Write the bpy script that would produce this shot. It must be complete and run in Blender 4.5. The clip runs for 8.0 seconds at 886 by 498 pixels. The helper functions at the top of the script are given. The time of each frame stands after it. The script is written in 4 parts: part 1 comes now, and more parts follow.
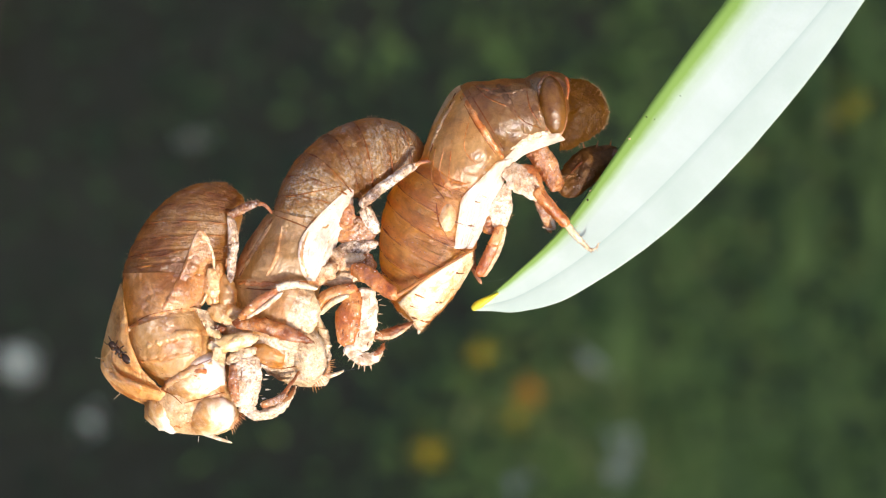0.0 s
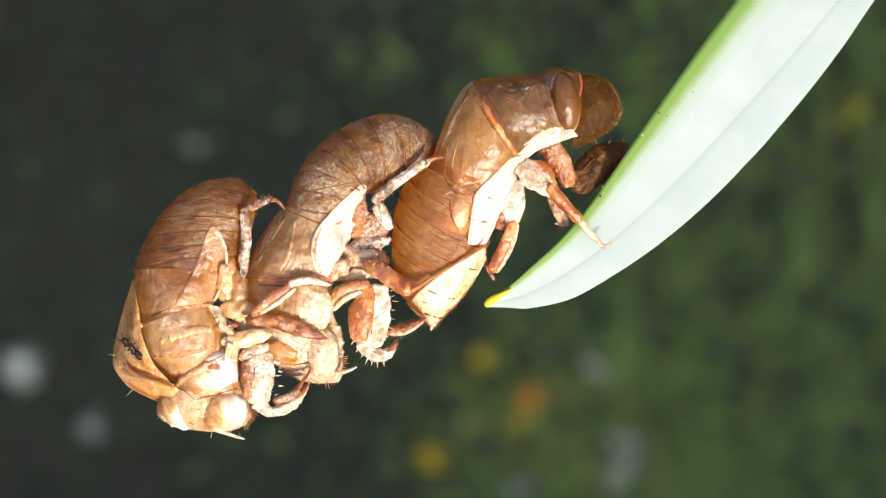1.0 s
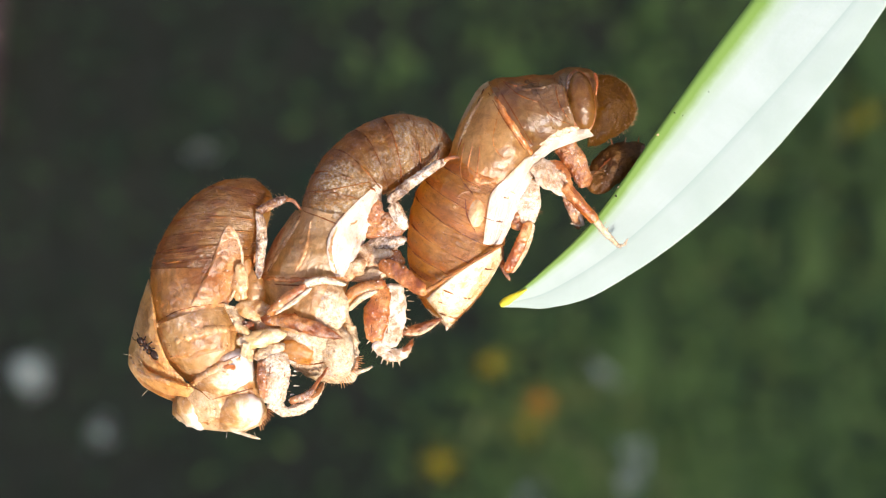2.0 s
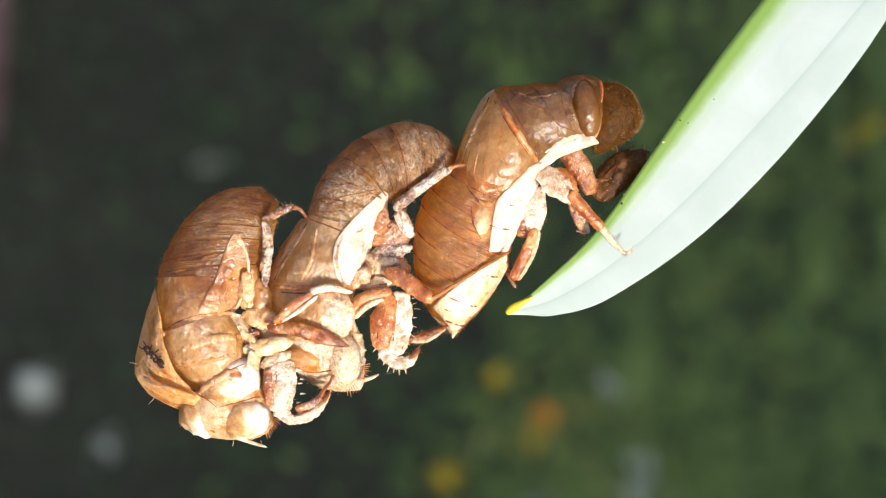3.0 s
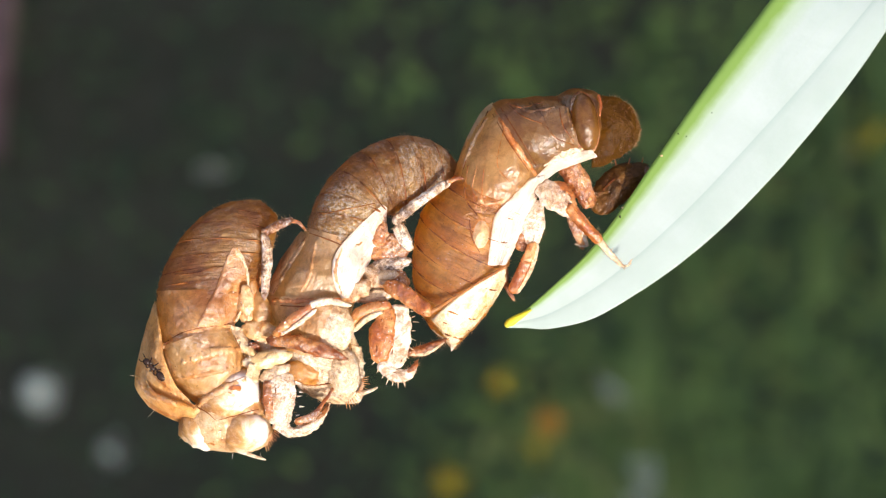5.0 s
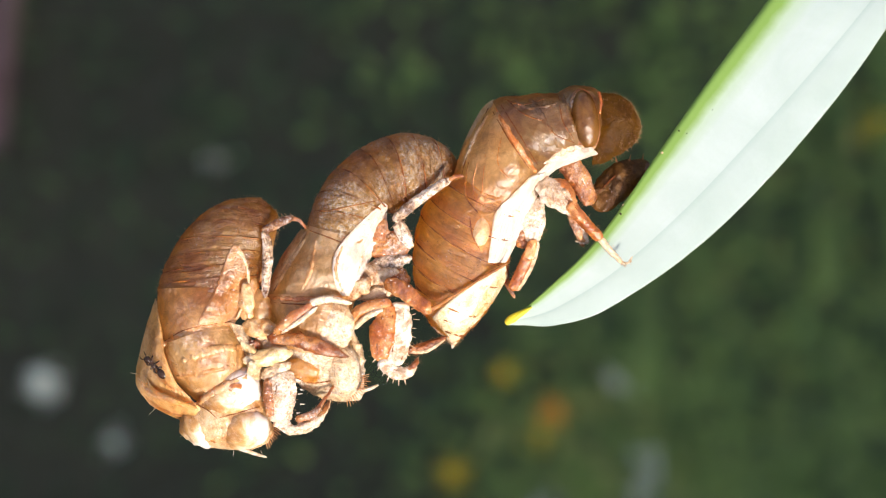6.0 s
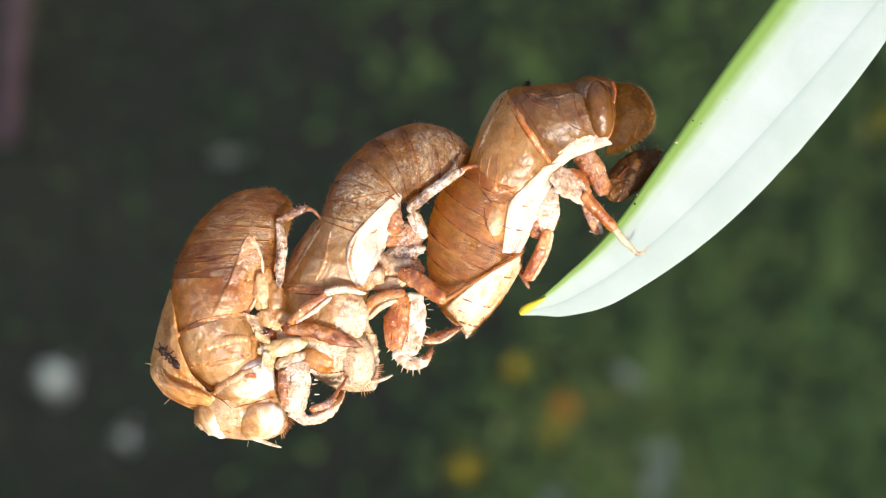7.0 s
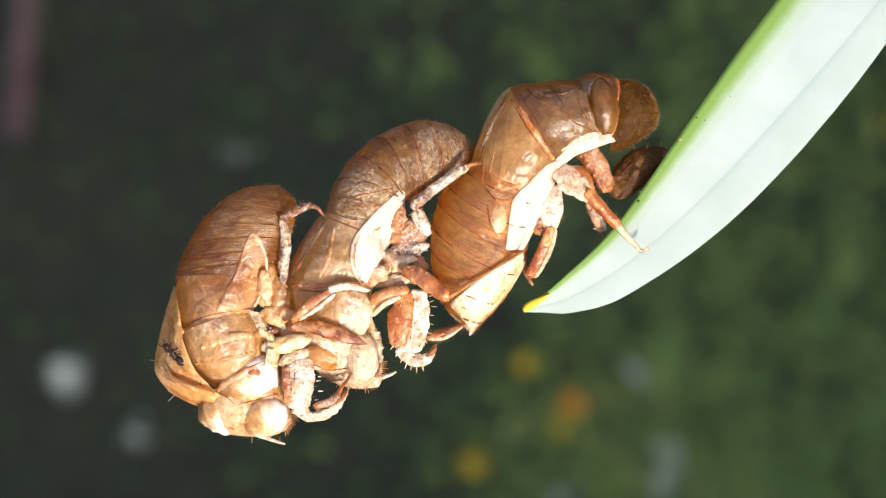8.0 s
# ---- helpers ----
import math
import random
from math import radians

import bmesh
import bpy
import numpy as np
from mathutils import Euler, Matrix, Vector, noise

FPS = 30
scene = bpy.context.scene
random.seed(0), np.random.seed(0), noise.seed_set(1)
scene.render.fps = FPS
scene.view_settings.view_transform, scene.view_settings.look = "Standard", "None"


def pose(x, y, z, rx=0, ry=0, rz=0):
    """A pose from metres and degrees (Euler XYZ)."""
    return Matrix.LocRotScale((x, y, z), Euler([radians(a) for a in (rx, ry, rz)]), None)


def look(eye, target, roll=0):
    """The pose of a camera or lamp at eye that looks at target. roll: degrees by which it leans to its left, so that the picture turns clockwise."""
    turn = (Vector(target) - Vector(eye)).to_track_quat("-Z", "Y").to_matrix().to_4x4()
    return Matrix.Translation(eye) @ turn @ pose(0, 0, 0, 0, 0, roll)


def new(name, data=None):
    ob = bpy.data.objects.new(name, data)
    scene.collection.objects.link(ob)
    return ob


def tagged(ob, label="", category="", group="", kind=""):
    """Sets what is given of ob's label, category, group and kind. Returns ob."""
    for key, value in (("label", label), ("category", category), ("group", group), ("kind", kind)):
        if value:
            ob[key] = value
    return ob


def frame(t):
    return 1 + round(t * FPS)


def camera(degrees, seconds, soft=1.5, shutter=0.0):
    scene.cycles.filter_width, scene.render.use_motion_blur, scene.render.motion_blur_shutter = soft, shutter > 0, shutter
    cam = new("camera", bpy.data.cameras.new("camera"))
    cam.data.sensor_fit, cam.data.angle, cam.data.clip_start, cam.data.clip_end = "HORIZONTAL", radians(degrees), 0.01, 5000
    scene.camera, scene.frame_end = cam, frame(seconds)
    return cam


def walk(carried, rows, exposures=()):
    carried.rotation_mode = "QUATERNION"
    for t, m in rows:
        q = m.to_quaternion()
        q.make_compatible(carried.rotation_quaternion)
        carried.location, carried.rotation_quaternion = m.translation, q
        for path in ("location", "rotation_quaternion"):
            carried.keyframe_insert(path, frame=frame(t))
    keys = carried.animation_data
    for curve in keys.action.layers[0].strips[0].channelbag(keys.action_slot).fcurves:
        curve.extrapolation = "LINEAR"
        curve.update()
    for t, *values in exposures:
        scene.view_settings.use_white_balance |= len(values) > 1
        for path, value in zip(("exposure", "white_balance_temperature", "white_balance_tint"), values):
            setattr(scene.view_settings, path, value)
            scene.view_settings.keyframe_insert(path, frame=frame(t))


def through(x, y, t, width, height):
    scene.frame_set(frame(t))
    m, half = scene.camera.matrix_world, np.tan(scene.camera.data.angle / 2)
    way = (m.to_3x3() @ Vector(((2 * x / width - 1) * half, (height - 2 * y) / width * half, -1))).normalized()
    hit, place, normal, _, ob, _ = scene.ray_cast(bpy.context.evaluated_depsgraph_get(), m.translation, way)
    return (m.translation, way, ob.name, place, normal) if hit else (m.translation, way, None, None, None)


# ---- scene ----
from mathutils.bvhtree import BVHTree

# Three empty cicada shells hang in a chain from the tip of a glaucous leaf, seen from steeply above, over a weedy garden bed.
PITCH = radians(80)
HEIGHT = 0.55
REACH = 0.1717
U = 1 / 17042  # working unit of the macro models, about a seventeenth of a millimetre

# axes of the macro models in the world: right, up, towards the viewer
FACE = Matrix(((1, 0, 0, 0), (0, math.sin(PITCH), -math.cos(PITCH), 0), (0, math.cos(PITCH), math.sin(PITCH), HEIGHT), (0, 0, 0, 1)))

# ---- camera ----
cam = camera(30, 8.0, 1.15)
HOME = FACE @ Matrix.Translation((0, 0, REACH))
WALK = [  # seconds; millimetres right, up, back; degrees of tilt, turn, roll
    (0, 0.000, 0.000, 0.000, 0.000, 0.000, 0.000),
    (0.2, -0.082, 0.135, 0.196, 0.027, -0.009, -0.037),
    (0.5, -0.542, 0.034, 0.153, 0.083, -0.036, -0.023),
    (0.8, -0.872, -0.202, -0.045, 0.162, -0.024, 0.000),
    (1, -1.531, -1.226, -0.123, 0.280, -0.073, -0.030),
    (1.2, -1.937, -1.508, 0.128, 0.333, -0.057, 0.034),
    (1.5, -2.324, -2.252, -0.130, 0.451, 0.022, 0.049),
    (1.8, -2.501, -2.347, -0.060, 0.503, 0.115, 0.050),
    (2, -2.370, -1.974, -0.260, 0.529, 0.183, -0.013),
    (2.2, -2.497, -2.071, -0.123, 0.619, 0.235, -0.049),
    (3.3, -2.526, -2.708, -0.148, 1.105, 0.430, -0.177),
    (3.5, -1.909, -2.387, -0.120, 1.128, 0.518, -0.090),
    (3.7, -1.689, -1.987, -0.130, 1.141, 0.536, -0.121),
    (4, -1.640, -1.688, 0.001, 1.159, 0.534, -0.133),
    (4.2, -1.781, -2.101, 0.072, 1.230, 0.522, -0.163),
    (4.5, -1.587, -1.909, 0.083, 1.206, 0.529, -0.162),
    (4.7, -1.833, -1.970, 0.247, 1.223, 0.522, -0.107),
    (5.8, -1.871, -0.658, 0.492, 0.790, 0.605, -0.310),
    (6, -1.428, -0.722, 0.436, 0.741, 0.680, -0.212),
    (6.5, -1.346, -0.625, 0.180, 0.615, 0.873, -0.202),
    (6.8, -1.634, -1.118, 0.361, 0.644, 0.995, -0.219),
    (7, -1.752, -1.347, 0.430, 0.612, 1.063, -0.258),
    (7.2, -1.548, -1.421, 0.354, 0.619, 1.151, -0.266),
    (7.5, -1.522, -2.200, 0.362, 0.640, 1.252, -0.246),
    (7.8, -0.687, -0.953, 0.234, 0.510, 1.398, -0.175),
    (8, -1.074, -1.393, 0.623, 0.522, 1.414, -0.255),
]
walk(cam, [(t, HOME @ pose(x / 1000, y / 1000, z / 1000, rx, ry, rz)) for t, x, y, z, rx, ry, rz in WALK])
cam.data.dof.use_dof = True
cam.data.dof.focus_distance = REACH - 0.0025
cam.data.dof.aperture_fstop = 15.5

# ---- light ----
SUN = (FACE.to_3x3() @ Vector((0.42, -0.56, 0.71))).normalized()  # towards the sun
sun_lamp = bpy.data.lights.new("sun", "SUN")
sun_lamp.energy, sun_lamp.angle, sun_lamp.color = 3.0, radians(7), (1.0, 0.955, 0.895)
sun = new("sun", sun_lamp)
sun.matrix_world = look((SUN * 5)[:], (0, 0, 0))
world = bpy.data.worlds.new("sky")
scene.world = world
world.use_nodes = True
sky = world.node_tree.nodes.new("ShaderNodeTexSky")
sky.sky_type, sky.sun_disc = "NISHITA", False
sky.air_density, sky.dust_density, sky.ozone_density = 0.7, 4.0, 0.4
sky.sun_elevation = math.asin(SUN.z)
sky.sun_rotation = math.atan2(SUN.x, SUN.y)
world.node_tree.links.new(sky.outputs[0], world.node_tree.nodes["Background"].inputs[0])
world.node_tree.nodes["Background"].inputs[1].default_value = 0.142
scene.view_settings.exposure = 1.36


# ---- materials ----
class Nodes:
    """A small helper that wires a node material."""

    def __init__(self, name):
        self.mat = bpy.data.materials.new(name)
        self.mat.use_nodes = True
        self.tree = self.mat.node_tree
        self.bsdf = self.tree.nodes["Principled BSDF"]
        self.out = self.tree.nodes["Material Output"]

    def add(self, kind, values=(), **props):
        n = self.tree.nodes.new(kind)
        for key, value in props.items():
            setattr(n, key, value)
        for key, value in values:
            if isinstance(value, bpy.types.NodeSocket):
                self.tree.links.new(value, n.inputs[key])
            else:
                n.inputs[key].default_value = value
        return n

    def link(self, a, b):
        self.tree.links.new(a, b)

    def coords(self):
        return self.add("ShaderNodeTexCoord").outputs["Object"]

    def noise(self, scale, detail=4, rough=0.55, vector=None, warp=0.0):
        n = self.add("ShaderNodeTexNoise", [("Scale", scale), ("Detail", detail), ("Roughness", rough), ("Distortion", warp)])
        self.link(vector or self.coords(), n.inputs["Vector"])
        return n.outputs["Fac"]

    def ramp(self, fac, stops):
        n = self.add("ShaderNodeValToRGB", [("Fac", fac)])
        e = n.color_ramp.elements
        while len(e) < len(stops):
            e.new(0.5)
        for el, (at, col) in zip(e, stops):
            el.position, el.color = at, (*col, 1) if len(col) == 3 else col
        return n.outputs["Color"]

    def grey(self, fac, lo, hi):
        return self.add("ShaderNodeMapRange", [("Value", fac), ("From Min", lo), ("From Max", hi)]).outputs["Result"]

    def mix(self, fac, a, b, how="MIX"):
        n = self.add("ShaderNodeMix", data_type="RGBA", blend_type=how)
        for key, value in ((0, fac), (6, a), (7, b)):
            if isinstance(value, bpy.types.NodeSocket):
                self.link(value, n.inputs[key])
            else:
                n.inputs[key].default_value = (*value, 1) if isinstance(value, tuple) and len(value) == 3 else value
        return n.outputs[2]

    def bump(self, height, strength, distance):
        n = self.add("ShaderNodeBump", [("Height", height), ("Strength", strength), ("Distance", distance)])
        return n.outputs["Normal"]

    def finish(self, colour, rough, normal=None, through=0.0, spec=0.5, coat=0.0, glow=None, clear=0.0, sheen_rough=0.34, sheen_normal=None):
        """Principled surface with a share of light passing through a thin skin, under a clear gloss."""
        b = self.bsdf
        self.link(colour, b.inputs["Base Color"])
        if isinstance(rough, bpy.types.NodeSocket):
            self.link(rough, b.inputs["Roughness"])
        else:
            b.inputs["Roughness"].default_value = rough
        b.inputs["Specular IOR Level"].default_value = spec
        if normal:
            self.link(normal, b.inputs["Normal"])
        top = b.outputs[0]
        if through:
            t = self.add("ShaderNodeBsdfTranslucent", [("Color", glow or colour)])
            if normal:
                self.link(normal, t.inputs["Normal"])
            top = self.layer(through, top, t.outputs[0])
        if clear:
            top = self.layer(clear, top, self.add("ShaderNodeBsdfTransparent", [("Color", (1.0, 0.82, 0.55, 1))]).outputs[0])
        if coat:
            g = self.add("ShaderNodeBsdfGlossy", [("Color", (1, 1, 1, 1)), ("Roughness", sheen_rough)])
            if sheen_normal or normal:
                self.link(sheen_normal or normal, g.inputs["Normal"])
            top = self.layer(self.times(coat, 0.042), top, g.outputs[0])
        self.link(top, self.out.inputs["Surface"])
        return self.mat

    def layer(self, fac, under, over):
        m = self.add("ShaderNodeMixShader", [("Fac", fac)])
        self.link(under, m.inputs[1])
        self.link(over, m.inputs[2])
        return m.outputs[0]

    def sums(self, *pairs):
        """A weighted sum of values: (socket, weight) pairs."""
        total = None
        for value, weight in pairs:
            total = self.add("ShaderNodeMath", [(0, value), (1, weight), (2, total or 0.0)], operation="MULTIPLY_ADD").outputs[0]
        return total

    def times(self, a, b):
        return self.add("ShaderNodeMath", [(0, a), (1, b)], operation="MULTIPLY", use_clamp=True).outputs[0]


def skin_material(name, dark, mid, pale, dust, through, dust_at=(0.50, 0.70), rough=0.36, glow=(1.0, 0.58, 0.2), fleck=0.3, clear=0.0, relief_by=0.5, gloss=1.0, span=(0.43, 0.49, 0.56), ringed=0.0, muddy=0.55):
    """Dry glassy insect cuticle: clouded amber that glows where light shines through, with brown flecks, pale dried mud (by muddy) and a smooth gloss.
    ringed adds fine wrinkles round the body and a dark hind edge to each ring."""
    n = Nodes(name)
    tone = n.sums((n.noise(150, 3, 0.5, warp=0.7), 0.26), (n.noise(420, 4, 0.6, warp=1.2), 0.38), (n.noise(1100, 5, 0.75, warp=1.0), 0.36))
    grain = n.noise(2600, 5, 0.8, warp=0.6)
    glow = (glow[0], min(1.0, glow[1] * 1.08), glow[2])
    warm = 0.785 if pale[2] < 0.7 else 0.90
    dark, mid, pale = [(c[0] * 0.93, c[1] * warm * 0.92, c[2] * warm ** 2.7 * 0.86 * min(1.0, 0.78 + 0.3 * c[2])) for c in (dark, mid, pale)]
    dust = (dust[0], dust[1] * 0.975, dust[2] * 0.91)
    col = n.ramp(tone, list(zip(span, (dark, mid, pale))))
    col = n.mix(n.times(n.grey(grain, 0.50, 0.36), min(1.0, fleck + 0.3)), col, dark)
    crease = n.add("ShaderNodeMath", [(0, n.add("ShaderNodeMath", [(0, n.noise(330, 3, 0.5, warp=1.6)), (1, 0.5)], operation="SUBTRACT").outputs[0])], operation="ABSOLUTE").outputs[0]
    film = n.noise(190, 5, 0.7, warp=0.8)
    lines = n.times(n.grey(crease, 0.024, 0.003), n.grey(n.noise(260, 2), 0.45, 0.62))
    col = n.mix(n.times(lines, min(0.7, relief_by)), col, tuple(c * 0.5 for c in dark))
    speck = n.noise(3300, 4, 0.8)
    mud = n.times(n.grey(film, *dust_at), n.grey(speck, 0.44, 0.58))
    powder = n.times(n.grey(n.noise(3400, 4, 0.8), 0.55, 0.66), n.grey(film, dust_at[0] - 0.14, dust_at[1]))
    mud = n.times(n.add("ShaderNodeMath", [(0, mud), (1, powder)], operation="MAXIMUM").outputs[0], muddy)
    swell = n.sums((crease, 2.0), (n.noise(620, 3, 0.5, warp=0.8), 0.9), (n.noise(1700, 4, 0.65, warp=0.8), 0.45))
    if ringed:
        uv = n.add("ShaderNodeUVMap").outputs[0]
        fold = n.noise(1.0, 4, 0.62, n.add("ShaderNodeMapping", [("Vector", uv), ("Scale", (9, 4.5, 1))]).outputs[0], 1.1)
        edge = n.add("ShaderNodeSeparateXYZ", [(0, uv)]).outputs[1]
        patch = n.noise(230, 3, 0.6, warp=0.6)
        # Crease shade is painted dark into the folds and the rings' hind margins.
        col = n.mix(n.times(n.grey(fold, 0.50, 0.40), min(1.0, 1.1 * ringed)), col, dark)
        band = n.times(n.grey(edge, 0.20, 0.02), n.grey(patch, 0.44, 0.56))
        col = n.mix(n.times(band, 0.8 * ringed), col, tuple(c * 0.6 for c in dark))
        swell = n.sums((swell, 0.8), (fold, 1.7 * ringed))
    col = n.mix(mud, col, dust)
    shine = n.mix(n.grey(tone, 0.40, 0.57), tuple(g * 0.72 for g in glow), glow)
    ro = n.add("ShaderNodeMath", [(0, mud), (1, 0.4), (2, rough)], operation="MULTIPLY_ADD", use_clamp=True).outputs[0]
    relief = n.sums((grain, 0.2), (swell, 1.0))
    thin = n.times(n.add("ShaderNodeMath", [(0, mud), (1, -0.7), (2, 1.0)], operation="MULTIPLY_ADD").outputs[0], min(0.86, through * 1.6))
    sheen = n.add("ShaderNodeMath", [(0, mud), (1, -0.8 * gloss), (2, gloss)], operation="MULTIPLY_ADD", use_clamp=True).outputs[0]
    return n.finish(col, ro, n.bump(relief, 0.8 * relief_by, 0.0005), thin, 0.3, sheen, shine, clear, 0.28, n.bump(relief, 0.9 * relief_by, 0.0005))


AMBER = skin_material("amber_cuticle", (0.44, 0.17, 0.042), (0.74, 0.42, 0.16), (0.92, 0.70, 0.45), (0.95, 0.88, 0.79), 0.48, (0.42, 0.62), 0.36, (1.0, 0.62, 0.24), 0.3, relief_by=0.5, gloss=1.0, muddy=0.35, span=(0.41, 0.49, 0.59))
HONEY = skin_material("honey_cuticle", (0.526, 0.235, 0.0752), (0.846, 0.583, 0.32), (0.902, 0.771, 0.583), (0.95, 0.89, 0.81), 0.42, (0.42, 0.60), 0.36, (1.0, 0.64, 0.30), 0.22, relief_by=0.45, gloss=1.0, muddy=0.6, span=(0.41, 0.49, 0.59))
FLAP = skin_material("curled_skin", (0.60, 0.27, 0.08), (0.92, 0.62, 0.32), (0.96, 0.78, 0.52), (0.95, 0.89, 0.81), 0.3, (0.46, 0.64), 0.36, (1.0, 0.66, 0.30), 0.3, relief_by=0.6, gloss=0.8, muddy=0.3, span=(0.41, 0.49, 0.59))
# UMBER and TAN_RING are darker: weaker light on the upper shells is painted in.
UMBER = skin_material("umber_cuticle", (0.132, 0.0488, 0.0121), (0.266, 0.131, 0.0422), (0.398, 0.287, 0.157), (0.533, 0.463, 0.392), 0.42, (0.44, 0.64), 0.36, (0.596, 0.322, 0.119), 0.15, relief_by=0.42, gloss=0.9, muddy=0.3)
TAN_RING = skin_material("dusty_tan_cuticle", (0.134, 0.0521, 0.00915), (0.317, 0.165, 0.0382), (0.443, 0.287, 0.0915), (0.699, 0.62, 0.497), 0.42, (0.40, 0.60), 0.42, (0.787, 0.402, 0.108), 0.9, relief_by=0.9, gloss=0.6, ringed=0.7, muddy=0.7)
MOTTLE = skin_material("mottled_cuticle", (0.34, 0.13, 0.05), (0.72, 0.53, 0.41), (0.87, 0.77, 0.70), (0.95, 0.92, 0.89), 0.2, (0.45, 0.58), 0.4, (1.0, 0.62, 0.32), 0.9, relief_by=0.8, gloss=0.4, span=(0.43, 0.48, 0.53), muddy=0.7)
GAUZE = skin_material("gauzy_cuticle", (0.47, 0.254, 0.103), (0.808, 0.564, 0.338), (0.893, 0.761, 0.583), (0.95, 0.86, 0.75), 0.46, (0.42, 0.62), glow=(1.0, 0.66, 0.34), clear=0.06, relief_by=0.42, gloss=1.0, muddy=0.4, span=(0.41, 0.49, 0.59))
FILM = skin_material("thin_amber_film", (0.36, 0.15, 0.05), (0.66, 0.41, 0.19), (0.84, 0.64, 0.42), (0.92, 0.82, 0.70), 0.4, glow=(1.0, 0.64, 0.30), clear=0.08, relief_by=0.38, gloss=1.0, muddy=0.3, span=(0.41, 0.49, 0.59))
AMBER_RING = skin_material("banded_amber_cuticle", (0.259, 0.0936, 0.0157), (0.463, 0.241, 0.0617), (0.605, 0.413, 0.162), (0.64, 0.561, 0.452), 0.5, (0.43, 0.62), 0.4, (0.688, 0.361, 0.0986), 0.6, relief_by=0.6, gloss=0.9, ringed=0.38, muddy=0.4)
ORANGE = skin_material("orange_cuticle", (0.36, 0.09, 0.016), (0.66, 0.26, 0.06), (0.90, 0.62, 0.38), (0.94, 0.85, 0.75), 0.3, (0.44, 0.64), 0.4, (1.0, 0.48, 0.1), 0.6, relief_by=0.5, gloss=1.0, muddy=0.25)
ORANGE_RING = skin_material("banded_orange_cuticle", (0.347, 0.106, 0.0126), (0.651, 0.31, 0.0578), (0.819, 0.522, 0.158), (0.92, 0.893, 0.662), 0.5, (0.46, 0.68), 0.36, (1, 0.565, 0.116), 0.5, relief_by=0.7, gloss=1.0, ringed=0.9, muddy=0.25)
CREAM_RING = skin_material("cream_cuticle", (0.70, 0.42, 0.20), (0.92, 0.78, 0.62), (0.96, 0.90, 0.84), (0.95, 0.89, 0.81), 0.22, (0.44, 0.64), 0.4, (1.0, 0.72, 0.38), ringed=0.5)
DUSTED = skin_material("dusted_cuticle", (0.10, 0.035, 0.016), (0.62, 0.45, 0.38), (0.86, 0.79, 0.78), (0.93, 0.90, 0.90), 0.14, (0.46, 0.6), 0.45, (1.0, 0.6, 0.3), 0.9, relief_by=0.9, gloss=0.2, span=(0.455, 0.495, 0.55), muddy=0.7)
BARK = skin_material("dark_blotched_cuticle", (0.05, 0.016, 0.008), (0.20, 0.075, 0.035), (0.66, 0.48, 0.40), (0.90, 0.84, 0.80), 0.15, (0.52, 0.66), 0.45, (0.9, 0.4, 0.12), 0.9, relief_by=0.9, gloss=0.25, span=(0.43, 0.49, 0.55), muddy=0.95)
BROWN = skin_material("brown_cuticle", (0.10, 0.026, 0.008), (0.40, 0.13, 0.03), (0.70, 0.38, 0.15), (0.93, 0.80, 0.67), 0.28, (0.48, 0.62), 0.4, (0.9, 0.36, 0.08), 1.0, relief_by=0.8, gloss=0.9, span=(0.42, 0.49, 0.555), muddy=0.6)
# Partly dust; the white of sun-facing cuticle is also painted into this colour.
PALE = skin_material("pale_cuticle", (0.339, 0.142, 0.0487), (0.695, 0.548, 0.431), (0.806, 0.739, 0.683), (0.848, 0.805, 0.762), 0.18, (0.44, 0.62), 0.36, (0.893, 0.647, 0.428), 0.8, relief_by=0.7, span=(0.366, 0.424, 0.466), muddy=0.95)
CHALK = skin_material("pale_dirt", (0.50, 0.32, 0.24), (0.84, 0.75, 0.71), (0.93, 0.90, 0.89), (0.94, 0.92, 0.93), 0.12, (0.42, 0.6), 0.6, (0.95, 0.84, 0.76), 0.5, relief_by=0.7, gloss=0.2, muddy=0.95)
DUSK = skin_material("olive_cuticle", (0.067, 0.0312, 0.00536), (0.155, 0.0804, 0.0147), (0.241, 0.142, 0.0335), (0.335, 0.253, 0.121), 0.5, (0.55, 0.8), 0.55, (0.415, 0.23, 0.0335), 0.9, relief_by=0.9, gloss=0.15)
OLIVE = skin_material("pitted_olive_cuticle", (0.06, 0.026, 0.006), (0.19, 0.095, 0.028), (0.33, 0.19, 0.07), (0.52, 0.40, 0.24), 0.3, (0.5, 0.72), 0.5, (0.6, 0.32, 0.08), 1.0, relief_by=0.9, gloss=0.3)
EYE = skin_material("olive_eye", (0.101, 0.0432, 0.0101), (0.202, 0.108, 0.0324), (0.288, 0.18, 0.072), (0.36, 0.288, 0.187), 0.4, (0.6, 0.8), 0.12, (0.54, 0.302, 0.101), 0.3, relief_by=0.35, gloss=0.8)
LENS = skin_material("eye_skin", (0.465, 0.205, 0.0558), (0.809, 0.595, 0.391), (0.883, 0.79, 0.688), (0.883, 0.837, 0.781), 0.26, (0.46, 0.66), 0.3, (0.93, 0.651, 0.335), 0.5, relief_by=0.5)
PEARL = skin_material("pearl_cuticle", (0.688, 0.465, 0.26), (0.856, 0.735, 0.595), (0.893, 0.837, 0.763), (0.96, 0.92, 0.86), 0.15, (0.48, 0.68), 0.26, (1.0, 0.72, 0.4), 0.25, relief_by=0.5)


